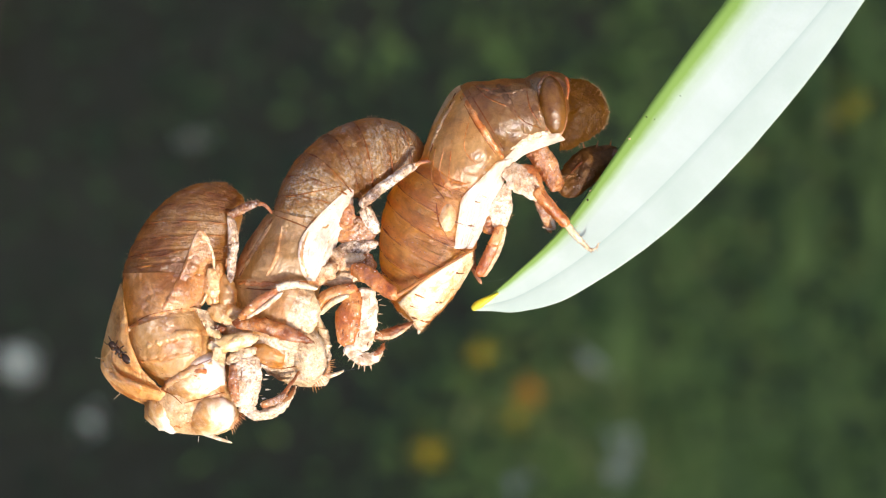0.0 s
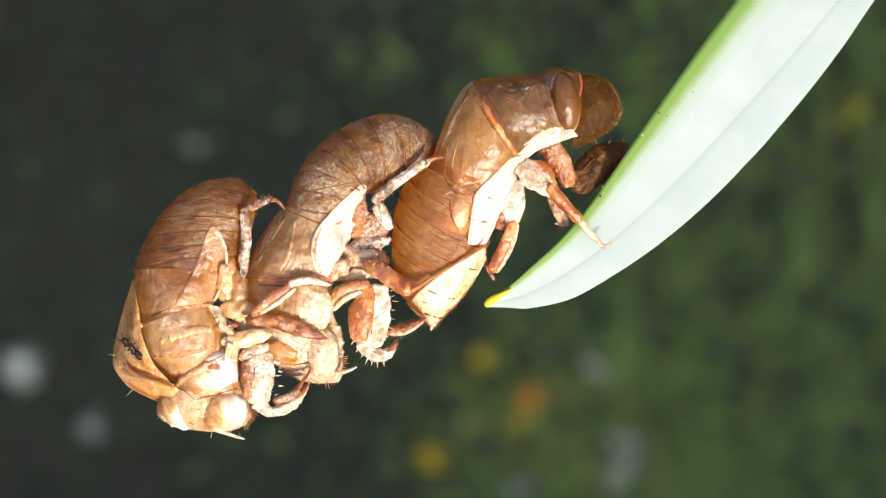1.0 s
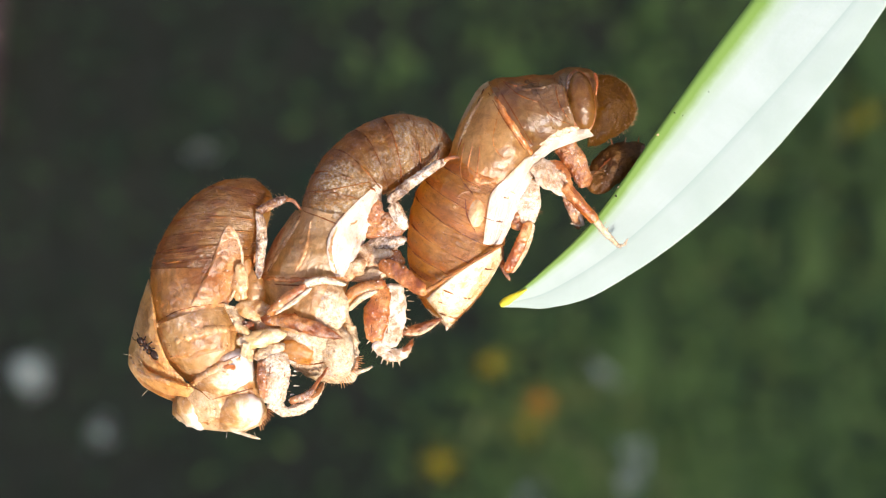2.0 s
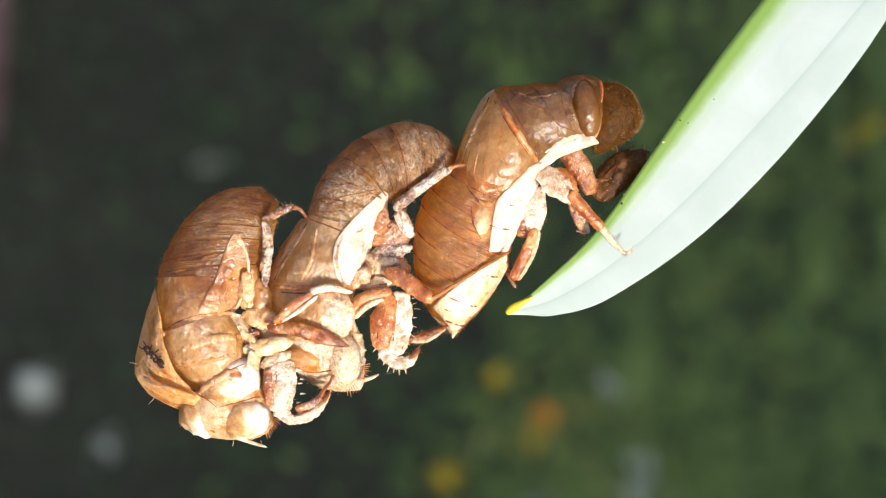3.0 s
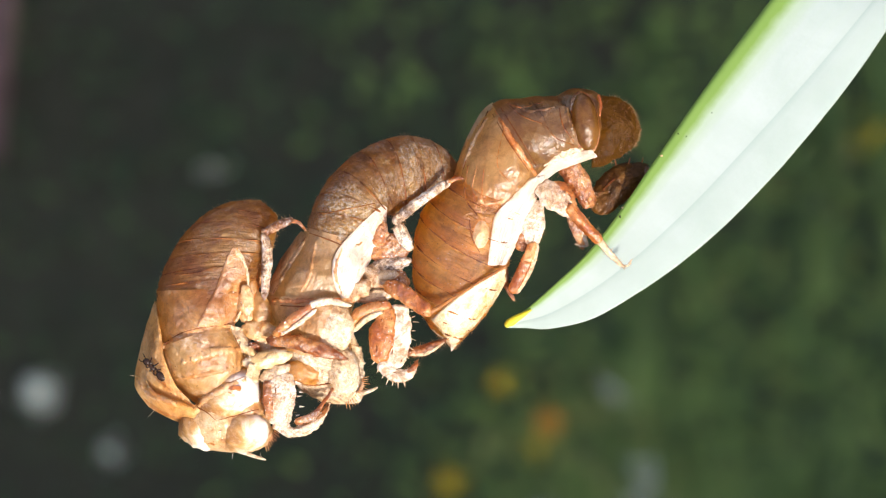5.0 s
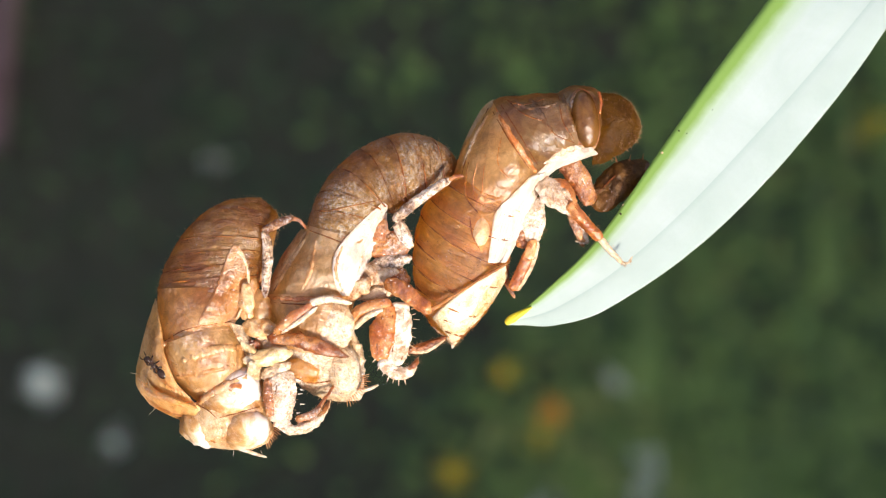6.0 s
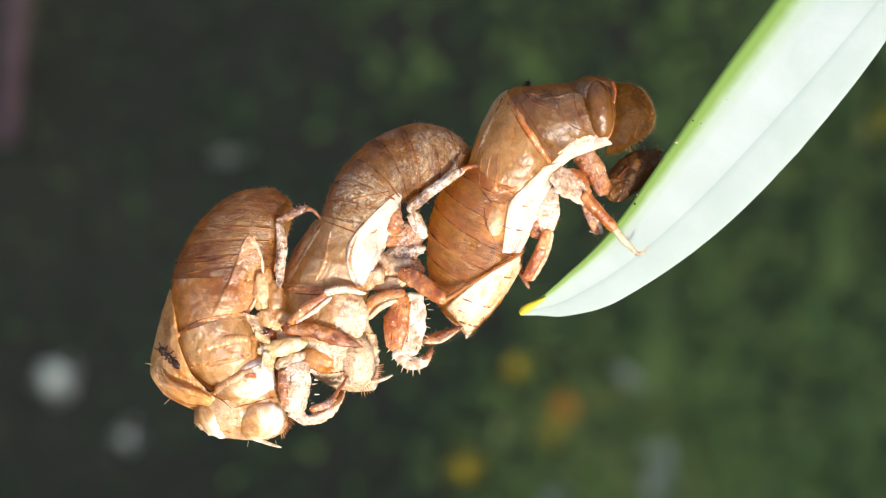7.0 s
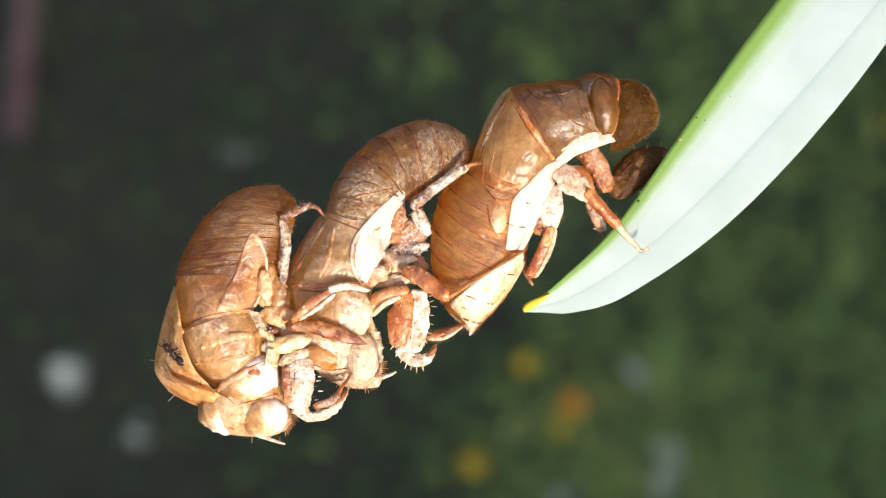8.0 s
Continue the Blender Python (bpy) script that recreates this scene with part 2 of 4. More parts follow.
def pad_material(name, inner, outer):
    """A wing pad: amber near the back, the lit white of its free edge painted in, with long fine veins."""
    n = Nodes(name)
    sep = n.add("ShaderNodeSeparateXYZ", [(0, n.add("ShaderNodeUVMap").outputs[0])])
    wob = n.add("ShaderNodeMath", [(0, n.noise(260, 5, 0.65, warp=0.8)), (1, 0.9), (2, sep.outputs[0])], operation="MULTIPLY_ADD").outputs[0]
    tone = n.noise(520, 5, 0.65, warp=1.4)
    fine = n.noise(2600, 5, 0.8)
    a = n.ramp(tone, [(0.38, inner[0]), (0.62, inner[1])])
    b = n.ramp(tone, [(0.36, outer[0]), (0.6, outer[1])])
    col = n.mix(n.grey(wob, 0.36, 0.66), a, b)
    col = n.mix(n.add("ShaderNodeMath", [(0, n.grey(fine, 0.46, 0.32)), (1, 0.5)], operation="MULTIPLY", use_clamp=True).outputs[0], col, inner[0])
    line = n.noise(1.0, 3, 0.6, n.add("ShaderNodeMapping", [("Vector", n.add("ShaderNodeUVMap").outputs[0]), ("Scale", (9, 1.6, 1))]).outputs[0], 0.6)
    col = n.mix(n.add("ShaderNodeMath", [(0, n.grey(line, 0.5, 0.66)), (1, 0.55)], operation="MULTIPLY", use_clamp=True).outputs[0], col, inner[1])
    relief = n.add("ShaderNodeMath", [(0, line), (1, 1.6), (2, tone)], operation="MULTIPLY_ADD").outputs[0]
    return n.finish(col, 0.34, n.bump(relief, 0.6, 0.0004), 0.36, 0.3, 0.8, (1.0, 0.76, 0.46, 1))


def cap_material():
    """Clear amber eye cap, its sunlit white side painted in as a pale ramp."""
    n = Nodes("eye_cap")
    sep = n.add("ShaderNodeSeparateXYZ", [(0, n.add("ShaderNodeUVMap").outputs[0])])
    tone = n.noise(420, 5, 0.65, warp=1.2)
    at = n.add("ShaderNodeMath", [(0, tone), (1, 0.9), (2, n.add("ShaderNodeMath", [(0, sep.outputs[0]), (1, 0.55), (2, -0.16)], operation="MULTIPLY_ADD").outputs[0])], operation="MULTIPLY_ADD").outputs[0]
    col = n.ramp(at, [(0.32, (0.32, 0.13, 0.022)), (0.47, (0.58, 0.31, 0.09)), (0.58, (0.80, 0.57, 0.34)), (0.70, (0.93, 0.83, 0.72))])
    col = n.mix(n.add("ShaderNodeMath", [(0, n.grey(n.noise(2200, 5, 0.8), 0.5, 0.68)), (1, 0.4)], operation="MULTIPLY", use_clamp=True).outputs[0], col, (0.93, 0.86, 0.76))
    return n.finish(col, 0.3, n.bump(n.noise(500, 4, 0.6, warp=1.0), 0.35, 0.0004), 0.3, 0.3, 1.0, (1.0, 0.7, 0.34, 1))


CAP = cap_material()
SPECKLED = skin_material("speckled_amber_cuticle", (0.44, 0.17, 0.042), (0.74, 0.42, 0.16), (0.92, 0.70, 0.45), (0.95, 0.88, 0.79), 0.48, (0.36, 0.58), 0.36, (1.0, 0.62, 0.24), 0.3, relief_by=0.5, gloss=1.0, muddy=0.75, span=(0.41, 0.49, 0.59))
PAD = pad_material("lit_edge_pad", ((0.52, 0.30, 0.13), (0.82, 0.62, 0.42)), ((0.66, 0.54, 0.42), (0.86, 0.80, 0.74)))


def bristle_material():
    n = Nodes("bristle")
    col = n.ramp(n.noise(700, 2), [(0.3, (0.30, 0.12, 0.03)), (0.7, (0.62, 0.36, 0.16))])
    return n.finish(col, 0.4, None, 0.3)


BRISTLE = bristle_material()
SEAM = skin_material("dark_seam", (0.12, 0.036, 0.012), (0.288, 0.102, 0.03), (0.504, 0.24, 0.084), (0.72, 0.504, 0.288), 0.25, (0.56, 0.75), 0.45, (0.6, 0.24, 0.06), 0.5, gloss=0.3)


def leaf_material():
    """Bluish-white waxy leaf: green rim along one margin, yellow tip, faint lengthwise veins."""
    n = Nodes("waxy_leaf")
    uv = n.add("ShaderNodeUVMap").outputs[0]
    sep = n.add("ShaderNodeSeparateXYZ", [(0, uv)])
    across, along = sep.outputs[0], sep.outputs[1]
    wax = n.noise(140, 5, 0.6, warp=0.4)
    base = n.ramp(wax, [(0.3, (0.35, 0.412, 0.373)), (0.5, (0.382, 0.438, 0.404)), (0.7, (0.412, 0.463, 0.438))])
    stretch = n.add("ShaderNodeMapping", [("Vector", uv), ("Scale", (60, 2.5, 1))]).outputs[0]
    vein = n.noise(1.0, 3, 0.6, stretch)
    base = n.mix(n.add("ShaderNodeMath", [(0, n.grey(vein, 0.45, 0.75)), (1, 0.22)], operation="MULTIPLY").outputs[0], base, (0.374, 0.445, 0.33))
    # Far half tinted greener; shade in the fold is painted as a darker line.
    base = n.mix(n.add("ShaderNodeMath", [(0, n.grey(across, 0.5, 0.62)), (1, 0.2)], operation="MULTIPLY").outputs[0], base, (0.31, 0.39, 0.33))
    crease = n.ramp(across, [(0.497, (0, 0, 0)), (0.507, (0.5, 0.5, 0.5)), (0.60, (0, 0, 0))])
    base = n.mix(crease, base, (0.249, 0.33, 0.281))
    wob = n.add("ShaderNodeMath", [(0, n.noise(420, 4, 0.7)), (1, 0.05), (2, across)], operation="MULTIPLY_ADD").outputs[0]
    rim = n.grey(wob, 0.27, 0.10)
    rim2 = n.grey(wob, 0.175, 0.10)
    base = n.mix(n.add("ShaderNodeMath", [(0, rim), (1, 0.6)], operation="MULTIPLY").outputs[0], base, (0.24, 0.36, 0.10))
    base = n.mix(n.add("ShaderNodeMath", [(0, rim2), (1, 0.85)], operation="MULTIPLY").outputs[0], base, (0.135, 0.24, 0.022))
    tip = n.grey(n.add("ShaderNodeMath", [(0, n.noise(500, 3)), (1, 0.01), (2, along)], operation="MULTIPLY_ADD").outputs[0], 0.032, 0.010)
    base = n.mix(tip, base, (0.66, 0.60, 0.02))
    relief = n.add("ShaderNodeMath", [(0, vein), (1, n.noise(1800, 3))], operation="ADD").outputs[0]
    return n.finish(base, 0.6, n.bump(relief, 0.12, 0.0002), 0.22, 0.25)


LEAF = leaf_material()


def plain_material(name, stops, scale, rough=0.7, through=0.0, bump=0.0, spec=0.3):
    n = Nodes(name)
    fac = n.noise(scale, 5, 0.6)
    col = n.ramp(fac, stops)
    return n.finish(col, rough, n.bump(n.noise(scale * 5, 4), bump, 0.002) if bump else None, through, spec)


def island_material(name, stops, scale, through=0.3):
    """Leaves and blades that differ from one to the next."""
    n = Nodes(name)
    rnd = n.add("ShaderNodeNewGeometry").outputs["Random Per Island"]
    f = n.add("ShaderNodeMath", [(0, n.noise(scale, 3)), (1, 0.5), (2, n.add("ShaderNodeMath", [(0, rnd), (1, 0.5)], operation="MULTIPLY").outputs[0])], operation="MULTIPLY_ADD").outputs[0]
    return n.finish(n.ramp(f, stops), 0.55, None, through, 0.3)


def soil_material():
    n = Nodes("dark_soil")
    big = n.noise(7, 5, 0.6)
    fine = n.noise(90, 6, 0.7)
    col = n.ramp(big, [(0.35, (0.024, 0.0254, 0.0154)), (0.55, (0.0368, 0.0381, 0.0228)), (0.7, (0.0444, 0.0494, 0.0265))])
    col = n.mix(0.5, col, n.ramp(fine, [(0.3, (0.0253, 0.0261, 0.0162)), (0.7, (0.0697, 0.0705, 0.0456))]))
    return n.finish(col, 0.9, n.bump(fine, 0.8, 0.01), 0, 0.2)


RIM = plain_material("leaf_rim", [(0.3, (0.13, 0.23, 0.025)), (0.5, (0.19, 0.30, 0.06)), (0.7, (0.26, 0.35, 0.11))], 260, 0.45, 0.2)
TIPYELLOW = plain_material("leaf_tip", [(0.35, (0.62, 0.52, 0.02)), (0.6, (0.60, 0.58, 0.08))], 200, 0.45, 0.2)
SOIL = soil_material()
GRASS = island_material("grass_green", [(0.2, (0.0671, 0.105, 0.0304)), (0.5, (0.126, 0.201, 0.0486)), (0.8, (0.202, 0.298, 0.069))], 30)
DARKLEAF = island_material("dark_green", [(0.2, (0.0232, 0.0356, 0.0173)), (0.5, (0.0417, 0.0692, 0.0268)), (0.8, (0.0696, 0.109, 0.0365))], 30)
YELLOW = plain_material("yellow_petal", [(0.3, (0.78, 0.55, 0.012)), (0.7, (0.88, 0.68, 0.03))], 300, 0.6, 0.3)
TANGERINE = plain_material("orange_petal", [(0.3, (0.82, 0.29, 0.018)), (0.7, (0.92, 0.42, 0.03))], 300, 0.6, 0.3)
WHITE = plain_material("white_petal", [(0.3, (0.72, 0.76, 0.62)), (0.7, (0.84, 0.87, 0.74))], 300, 0.6, 0.3)
LIGHTLEAF = island_material("light_green", [(0.2, (0.15, 0.182, 0.0473)), (0.5, (0.227, 0.27, 0.0709)), (0.8, (0.321, 0.348, 0.119))], 30)
WOOD = plain_material("weathered_wood", [(0.3, (0.097, 0.0566, 0.0517)), (0.7, (0.178, 0.113, 0.105))], 60, 0.8, 0, 0.6)
PLASTER = plain_material("grey_plaster", [(0.3, (0.26, 0.25, 0.23)), (0.7, (0.36, 0.35, 0.32))], 14, 0.85, 0, 0.5)
ANT = plain_material("black_chitin", [(0.3, (0.012, 0.007, 0.005)), (0.7, (0.04, 0.018, 0.01))], 2000, 0.25)
SILK = plain_material("silk", [(0.3, (0.22, 0.22, 0.22)), (0.7, (0.30, 0.30, 0.30))], 2000, 0.3)


# ---- mesh tools ----
def V(x, y, d=0.0):
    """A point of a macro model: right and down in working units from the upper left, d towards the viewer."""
    k = (1 - d * U / REACH) * U
    return Vector(((x - 784) * k, (441 - y) * k, d * U))


def curve(points, n):
    """A smooth run of n samples through the points (Catmull-Rom)."""
    p = np.array(points, float)
    if len(p) == 2:
        return p[0] + (p[1] - p[0]) * np.linspace(0, 1, n)[:, None]
    q = np.vstack([2 * p[0] - p[1], p, 2 * p[-1] - p[-2]])
    t = np.linspace(0, len(p) - 1, n)
    i = np.minimum(t.astype(int), len(p) - 2)
    f = (t - i)[:, None]
    a, b, c, d = q[i], q[i + 1], q[i + 2], q[i + 3]
    return 0.5 * (2 * b + (c - a) * f + (2 * a - 5 * b + 4 * c - d) * f ** 2 + (3 * b - a - 3 * c + d) * f ** 3)


def thing(name, base, label, category, group="", kind=""):
    """An Empty at the base of a macro thing; its parts are modelled in the shared macro axes."""
    ob = new(name)
    ob.empty_display_size = 0.005
    ob.matrix_world = FACE @ Matrix.Translation(V(*base))
    ob["base"] = tuple(V(*base))
    return tagged(ob, label, category, group, kind)


def origin_of(ob):
    while ob.parent:
        ob = ob.parent
    return Vector(ob["base"]) if "base" in ob else Vector((0, 0, 0))


def rough_up(verts, normals, amp, size, seed=0.0):
    out = []
    for v, nrm in zip(verts, normals):
        p = Vector(v) / (size * U) + Vector((seed, seed * 1.7, 0))
        out.append(Vector(v) + Vector(nrm) * ((noise.fractal(p, 0.9, 2.1, 3) * 0.7 + (0.35 - abs(noise.noise(p * 1.6))) * 0.9) * amp * U))
    return out


SKINS = {}


def note_skin(ob, verts, faces):
    """Remembers the skin of a thing, so that small parts can be laid upon it."""
    while ob.parent:
        ob = ob.parent
    vs, fs = SKINS.setdefault(ob.name, ([], []))
    k = len(vs)
    vs.extend(Vector(v) for v in verts)
    fs.extend(tuple(i + k for i in f) for f in faces)


def surface(ob, x, y, default=0.0):
    """The depth of the thing's front skin at (x, y)."""
    vs, fs = SKINS[ob.name]
    key = ob.name + "/tree"
    if key not in SKINS or SKINS[key][0] != len(fs):
        SKINS[key] = (len(fs), BVHTree.FromPolygons(vs, fs))
    a, b = V(x, y, 400), V(x, y, -300)
    hit = SKINS[key][1].ray_cast(a, (b - a).normalized())[0]
    return hit.z / U if hit else default


def part(name, geo, material, parent, label="", wrinkle=None, kind="", skin=False):
    """Links geometry (vertices, faces) as ONE mesh object under a thing or a part."""
    verts, faces = geo[0], geo[1]
    me = bpy.data.meshes.new(name)
    me.from_pydata([tuple(v) for v in verts], [], faces)
    me.update()
    if wrinkle:
        nv = [v.normal.copy() for v in me.vertices]
        moved = rough_up(verts, nv, *wrinkle)
        for v, co in zip(me.vertices, moved):
            v.co = co
        verts = moved
    if skin:
        note_skin(parent, verts, faces)
    base = origin_of(parent) if parent else Vector((0, 0, 0))
    for v in me.vertices:
        v.co = v.co - base
    if len(geo) > 2:
        layer = me.uv_layers.new(name="UVMap")
        for loop in me.loops:
            layer.data[loop.index].uv = geo[2][loop.vertex_index]
    me.shade_smooth()
    me.materials.append(material)
    ob = new(name, me)
    ob.parent = parent
    return tagged(ob, label, "", "", kind)


def grid_faces(rows, cols, wrap, start=0):
    out = []
    for i in range(rows - 1):
        for j in range(cols if wrap else cols - 1):
            a, b = i * cols + j, i * cols + (j + 1) % cols
            out.append((start + a, start + b, start + b + cols, start + a + cols))
    return out


def ribs(table, n=24, around=36, power=2.0, shape=None, lo=0.0, hi=1.0, caps=(False, False), bow=0.0):
    """A body through ribs (x, y at one margin, x, y at the other, depth, half thickness).
    shape(s, angle) scales the radius; lo..hi picks a stretch of the run."""
    c = curve(table, 200)
    s = np.linspace(lo, hi, n)
    at = np.linspace(0, 1, 200)
    verts, uvs = [], []
    for i, si in enumerate(s):
        th = 2 * math.pi * np.arange(around) / around
        sk = np.clip(si + bow * np.sin(th) * min(1.0, si * 6, (1 - si) * 6), 0, 1)
        cols = [np.interp(sk, at, c[:, k]) for k in range(6)]
        for k in range(around):
            lx, ly, rx, ry, d, b = (col[k] for col in cols)
            cx, cy, ax, ay = (lx + rx) / 2, (ly + ry) / 2, (lx - rx) / 2, (ly - ry) / 2
            ct, st = math.cos(th[k]), math.sin(th[k])
            ct = math.copysign(abs(ct) ** (2 / power), ct)
            st = math.copysign(abs(st) ** (2 / power), st)
            m = shape(si, th[k]) if shape else 1.0
            verts.append(V(cx + ax * ct * m, cy + ay * ct * m, d + b * st * m))
            uvs.append((k / around, i / (n - 1)))
    faces = grid_faces(n, around, True)
    for end, row in ((0, 0), (1, n - 1)):
        if caps[end]:
            verts.append(sum((verts[row * around + k] for k in range(around)), Vector()) / around)
            uvs.append((0.5, float(end)))
            e = len(verts) - 1
            for k in range(around):
                a, b = row * around + k, row * around + (k + 1) % around
                faces.append((e, b, a) if end == 0 else (e, a, b))
    return verts, faces, uvs


def limb(points, n=20, around=12, flat=1.0, ends=0, seed=0):
    """A tapering leg piece through (x, y, depth, radius); flat squeezes its depth, ends rounds off that many rows."""
    run = curve(points, n)
    for k in range(ends):
        run[k][3] *= math.sin(math.pi / 2 * (k + 0.6) / (ends + 0.6))
        run[n - 1 - k][3] *= math.sin(math.pi / 2 * (k + 0.6) / (ends + 0.6))
    verts = []
    for i, (x, y, d, r) in enumerate(run):
        nx, ny, nd, _ = run[min(i + 1, n - 1)] - run[max(i - 1, 0)]
        tan = Vector((nx, -ny, nd)).normalized()
        side = Vector((0, 0, 1)).cross(tan)
        side = side.normalized() if side.length > 0.05 else Vector((1, 0, 0))
        deep = tan.cross(side)
        for k in range(around):
            th = 2 * math.pi * k / around
            m = max(r, 0.07) * (1 + 0.07 * math.cos(3 * th + seed) + 0.03 * math.cos(5 * th + 0.3 * i + seed))
            o = side * math.cos(th) * m + deep * math.sin(th) * m * flat
            verts.append(V(x + o.x, y - o.y, d + o.z))
    faces = grid_faces(n, around, True)
    for row, flip in ((0, True), (n - 1, False)):
        verts.append(V(*run[row][:3]))
        e = len(verts) - 1
        for k in range(around):
            a, b = row * around + k, row * around + (k + 1) % around
            faces.append((e, b, a) if flip else (e, a, b))
    return verts, faces


def lump(x, y, d, ax, ay, ad, tilt=0.0, n=20, around=28, shape=None):
    """An egg-like lump with half axes ax, ay, ad, turned by tilt degrees clockwise."""
    ct, st = math.cos(radians(tilt)), math.sin(radians(tilt))
    verts, uvs = [], []
    for i in range(n):
        ph = math.pi * (i + 0.02) / (n - 0.96)
        for k in range(around):
            th = 2 * math.pi * k / around
            q = Vector((math.sin(ph) * math.cos(th), math.cos(ph), math.sin(ph) * math.sin(th)))
            m = shape(q) if shape else 1.0
            px, py, pd = q.x * ax * m, -q.y * ay * m, q.z * ad * m
            uvs.append((0.5 + 0.5 * q.x, 0.5 - 0.5 * q.y))
            verts.append(V(x + px * ct - py * st, y + px * st + py * ct, d + pd))
    faces = [f[::-1] for f in grid_faces(n, around, True)]
    return verts, faces, uvs


def sheet(left, right, bulge=10.0, thick=4.0, n=24, across=14, fold=None, cling=None):
    """A thin curved plate between two margins of (x, y, depth), with a back side."""
    a, b = curve(left, n), curve(right, n)
    verts, uvs = [], []
    for side in (1, -1):
        for i in range(n):
            for j in range(across):
                v = j / (across - 1)
                p = a[i] * (1 - v) + b[i] * v
                if cling:
                    p[2] = (surface(cling, a[i][0], a[i][1], a[i][2] - 1) + 1) * (1 - v) + b[i][2] * v
                taper = math.sin(math.pi * v)
                d = p[2] + bulge * taper + (fold(i / (n - 1), v) if fold else 0) + side * thick * (0.15 + 0.35 * taper)
                if cling:
                    d = max(d, surface(cling, p[0], p[1], -999) + 1.5 + side * 1.2)
                verts.append(V(p[0], p[1], d))
                uvs.append((v, i / (n - 1)))
    m = n * across
    front = [f[::-1] for f in grid_faces(n, across, False)]
    back = grid_faces(n, across, False, m)
    faces = front + back
    edge = [j for j in range(across)] + [i * across + across - 1 for i in range(1, n)]
    edge += [(n - 1) * across + j for j in range(across - 2, -1, -1)] + [i * across for i in range(n - 2, 0, -1)]
    for p, q in zip(edge, edge[1:] + edge[:1]):
        faces.append((p, q, q + m, p + m))
    return verts, faces, uvs


def hairs(roots, length, width, seed, droop=0.3):
    """Fine bristles: roots are (point, direction) in macro axes."""
    rnd = random.Random(seed)
    verts, faces = [], []
    for p, way in roots:
        way = (way + Vector((rnd.uniform(-1, 1), rnd.uniform(-1, 1), rnd.uniform(-1, 1))) * 0.45).normalized()
        ln = length * rnd.uniform(0.5, 1.3) * U
        side = way.orthogonal().normalized()
        other = way.cross(side)
        bend = (side * rnd.uniform(-1, 1) + other * rnd.uniform(-1, 1)) * droop * ln
        start = len(verts)
        for f, w in ((0, 1.0), (0.55, 0.7)):
            c = p + way * ln * f + bend * f * f
            for k in range(3):
                a = 2.094 * k
                verts.append(c + (side * math.cos(a) + other * math.sin(a)) * width * U * w)
        verts.append(p + way * ln + bend)
        for k in range(3):
            j = (k + 1) % 3
            faces.append((start + k, start + j, start + 3 + j, start + 3 + k))
            faces.append((start + 3 + k, start + 3 + j, start + 6))
    return verts, faces


def fuzz(geo, count, seed, keep=None, spread=(0, 1)):
    """Bristle roots picked over a piece of geometry."""
    rnd = random.Random(seed)
    verts, faces = geo[0], geo[1]
    mid = sum((Vector(v) for v in verts), Vector()) / len(verts)
    out, tries = [], 0
    while len(out) < count and tries < count * 40:
        tries += 1
        f = faces[rnd.randrange(len(faces))]
        c = sum((Vector(verts[k]) for k in f), Vector()) / len(f)
        e1, e2 = Vector(verts[f[1]]) - Vector(verts[f[0]]), Vector(verts[f[-1]]) - Vector(verts[f[0]])
        nrm = e1.cross(e2)
        if nrm.length == 0:
            continue
        nrm.normalize()
        if nrm.dot(c - mid) < 0:
            nrm = -nrm
        if keep is None or keep(c, nrm):
            out.append((c - nrm * 2 * U, nrm))
    return out


def facing_edge(c, nrm):
    """Places where bristles stand against the outline or face the viewer."""
    return nrm.z > -0.25


# ---- ground and garden bed ----
def ground():
    bm = bmesh.new()
    bmesh.ops.create_grid(bm, x_segments=24, y_segments=24, size=60)
    me = bpy.data.meshes.new("ground")
    bm.to_mesh(me)
    bm.free()
    me.materials.append(SOIL)
    return tagged(new("ground", me), "dark bare garden soil under weeds", "ground", "", "structure")


def blades(name, spots, length, width, lean, material, seed, label, heading=None):
    """Many single leaves rooted on the ground, as one stuff object. spots: (x, y, spread x, spread y, count)."""
    rnd = random.Random(seed)
    verts, faces = [], []
    for cx, cy, sx, sy, count in spots:
        for _ in range(count):
            x, y = rnd.gauss(cx, sx), rnd.gauss(cy, sy)
            turn = rnd.uniform(0, 6.283) if heading is None else rnd.gauss(heading, 0.12) + math.pi * rnd.randrange(2)
            ln, w = length * rnd.uniform(0.5, 1.4), width * rnd.uniform(0.6, 1.3)
            out = Vector((math.cos(turn), math.sin(turn), 0))
            side = Vector((-out.y, out.x, 0))
            rise = rnd.uniform(*lean)
            p = Vector((x, y, -0.001))
            start = len(verts)
            for f, k in ((0, 0.5), (0.35, 1.0), (0.7, 0.75)):
                c = p + (out * f * (1 - rise * 0.6) + Vector((0, 0, 1)) * rise * (f - 0.45 * f * f)) * ln
                verts += [c - side * w * k / 2, c + side * w * k / 2]
            verts.append(p + (out * (1 - rise * 0.6) + Vector((0, 0, 1)) * rise * 0.55) * ln)
            faces += [(start, start + 1, start + 3, start + 2), (start + 2, start + 3, start + 5, start + 4), (start + 4, start + 5, start + 6)]
    me = bpy.data.meshes.new(name)
    me.from_pydata(verts, [], faces)
    me.materials.append(material)
    return tagged(new(name, me), label, "plants", "", "stuff")


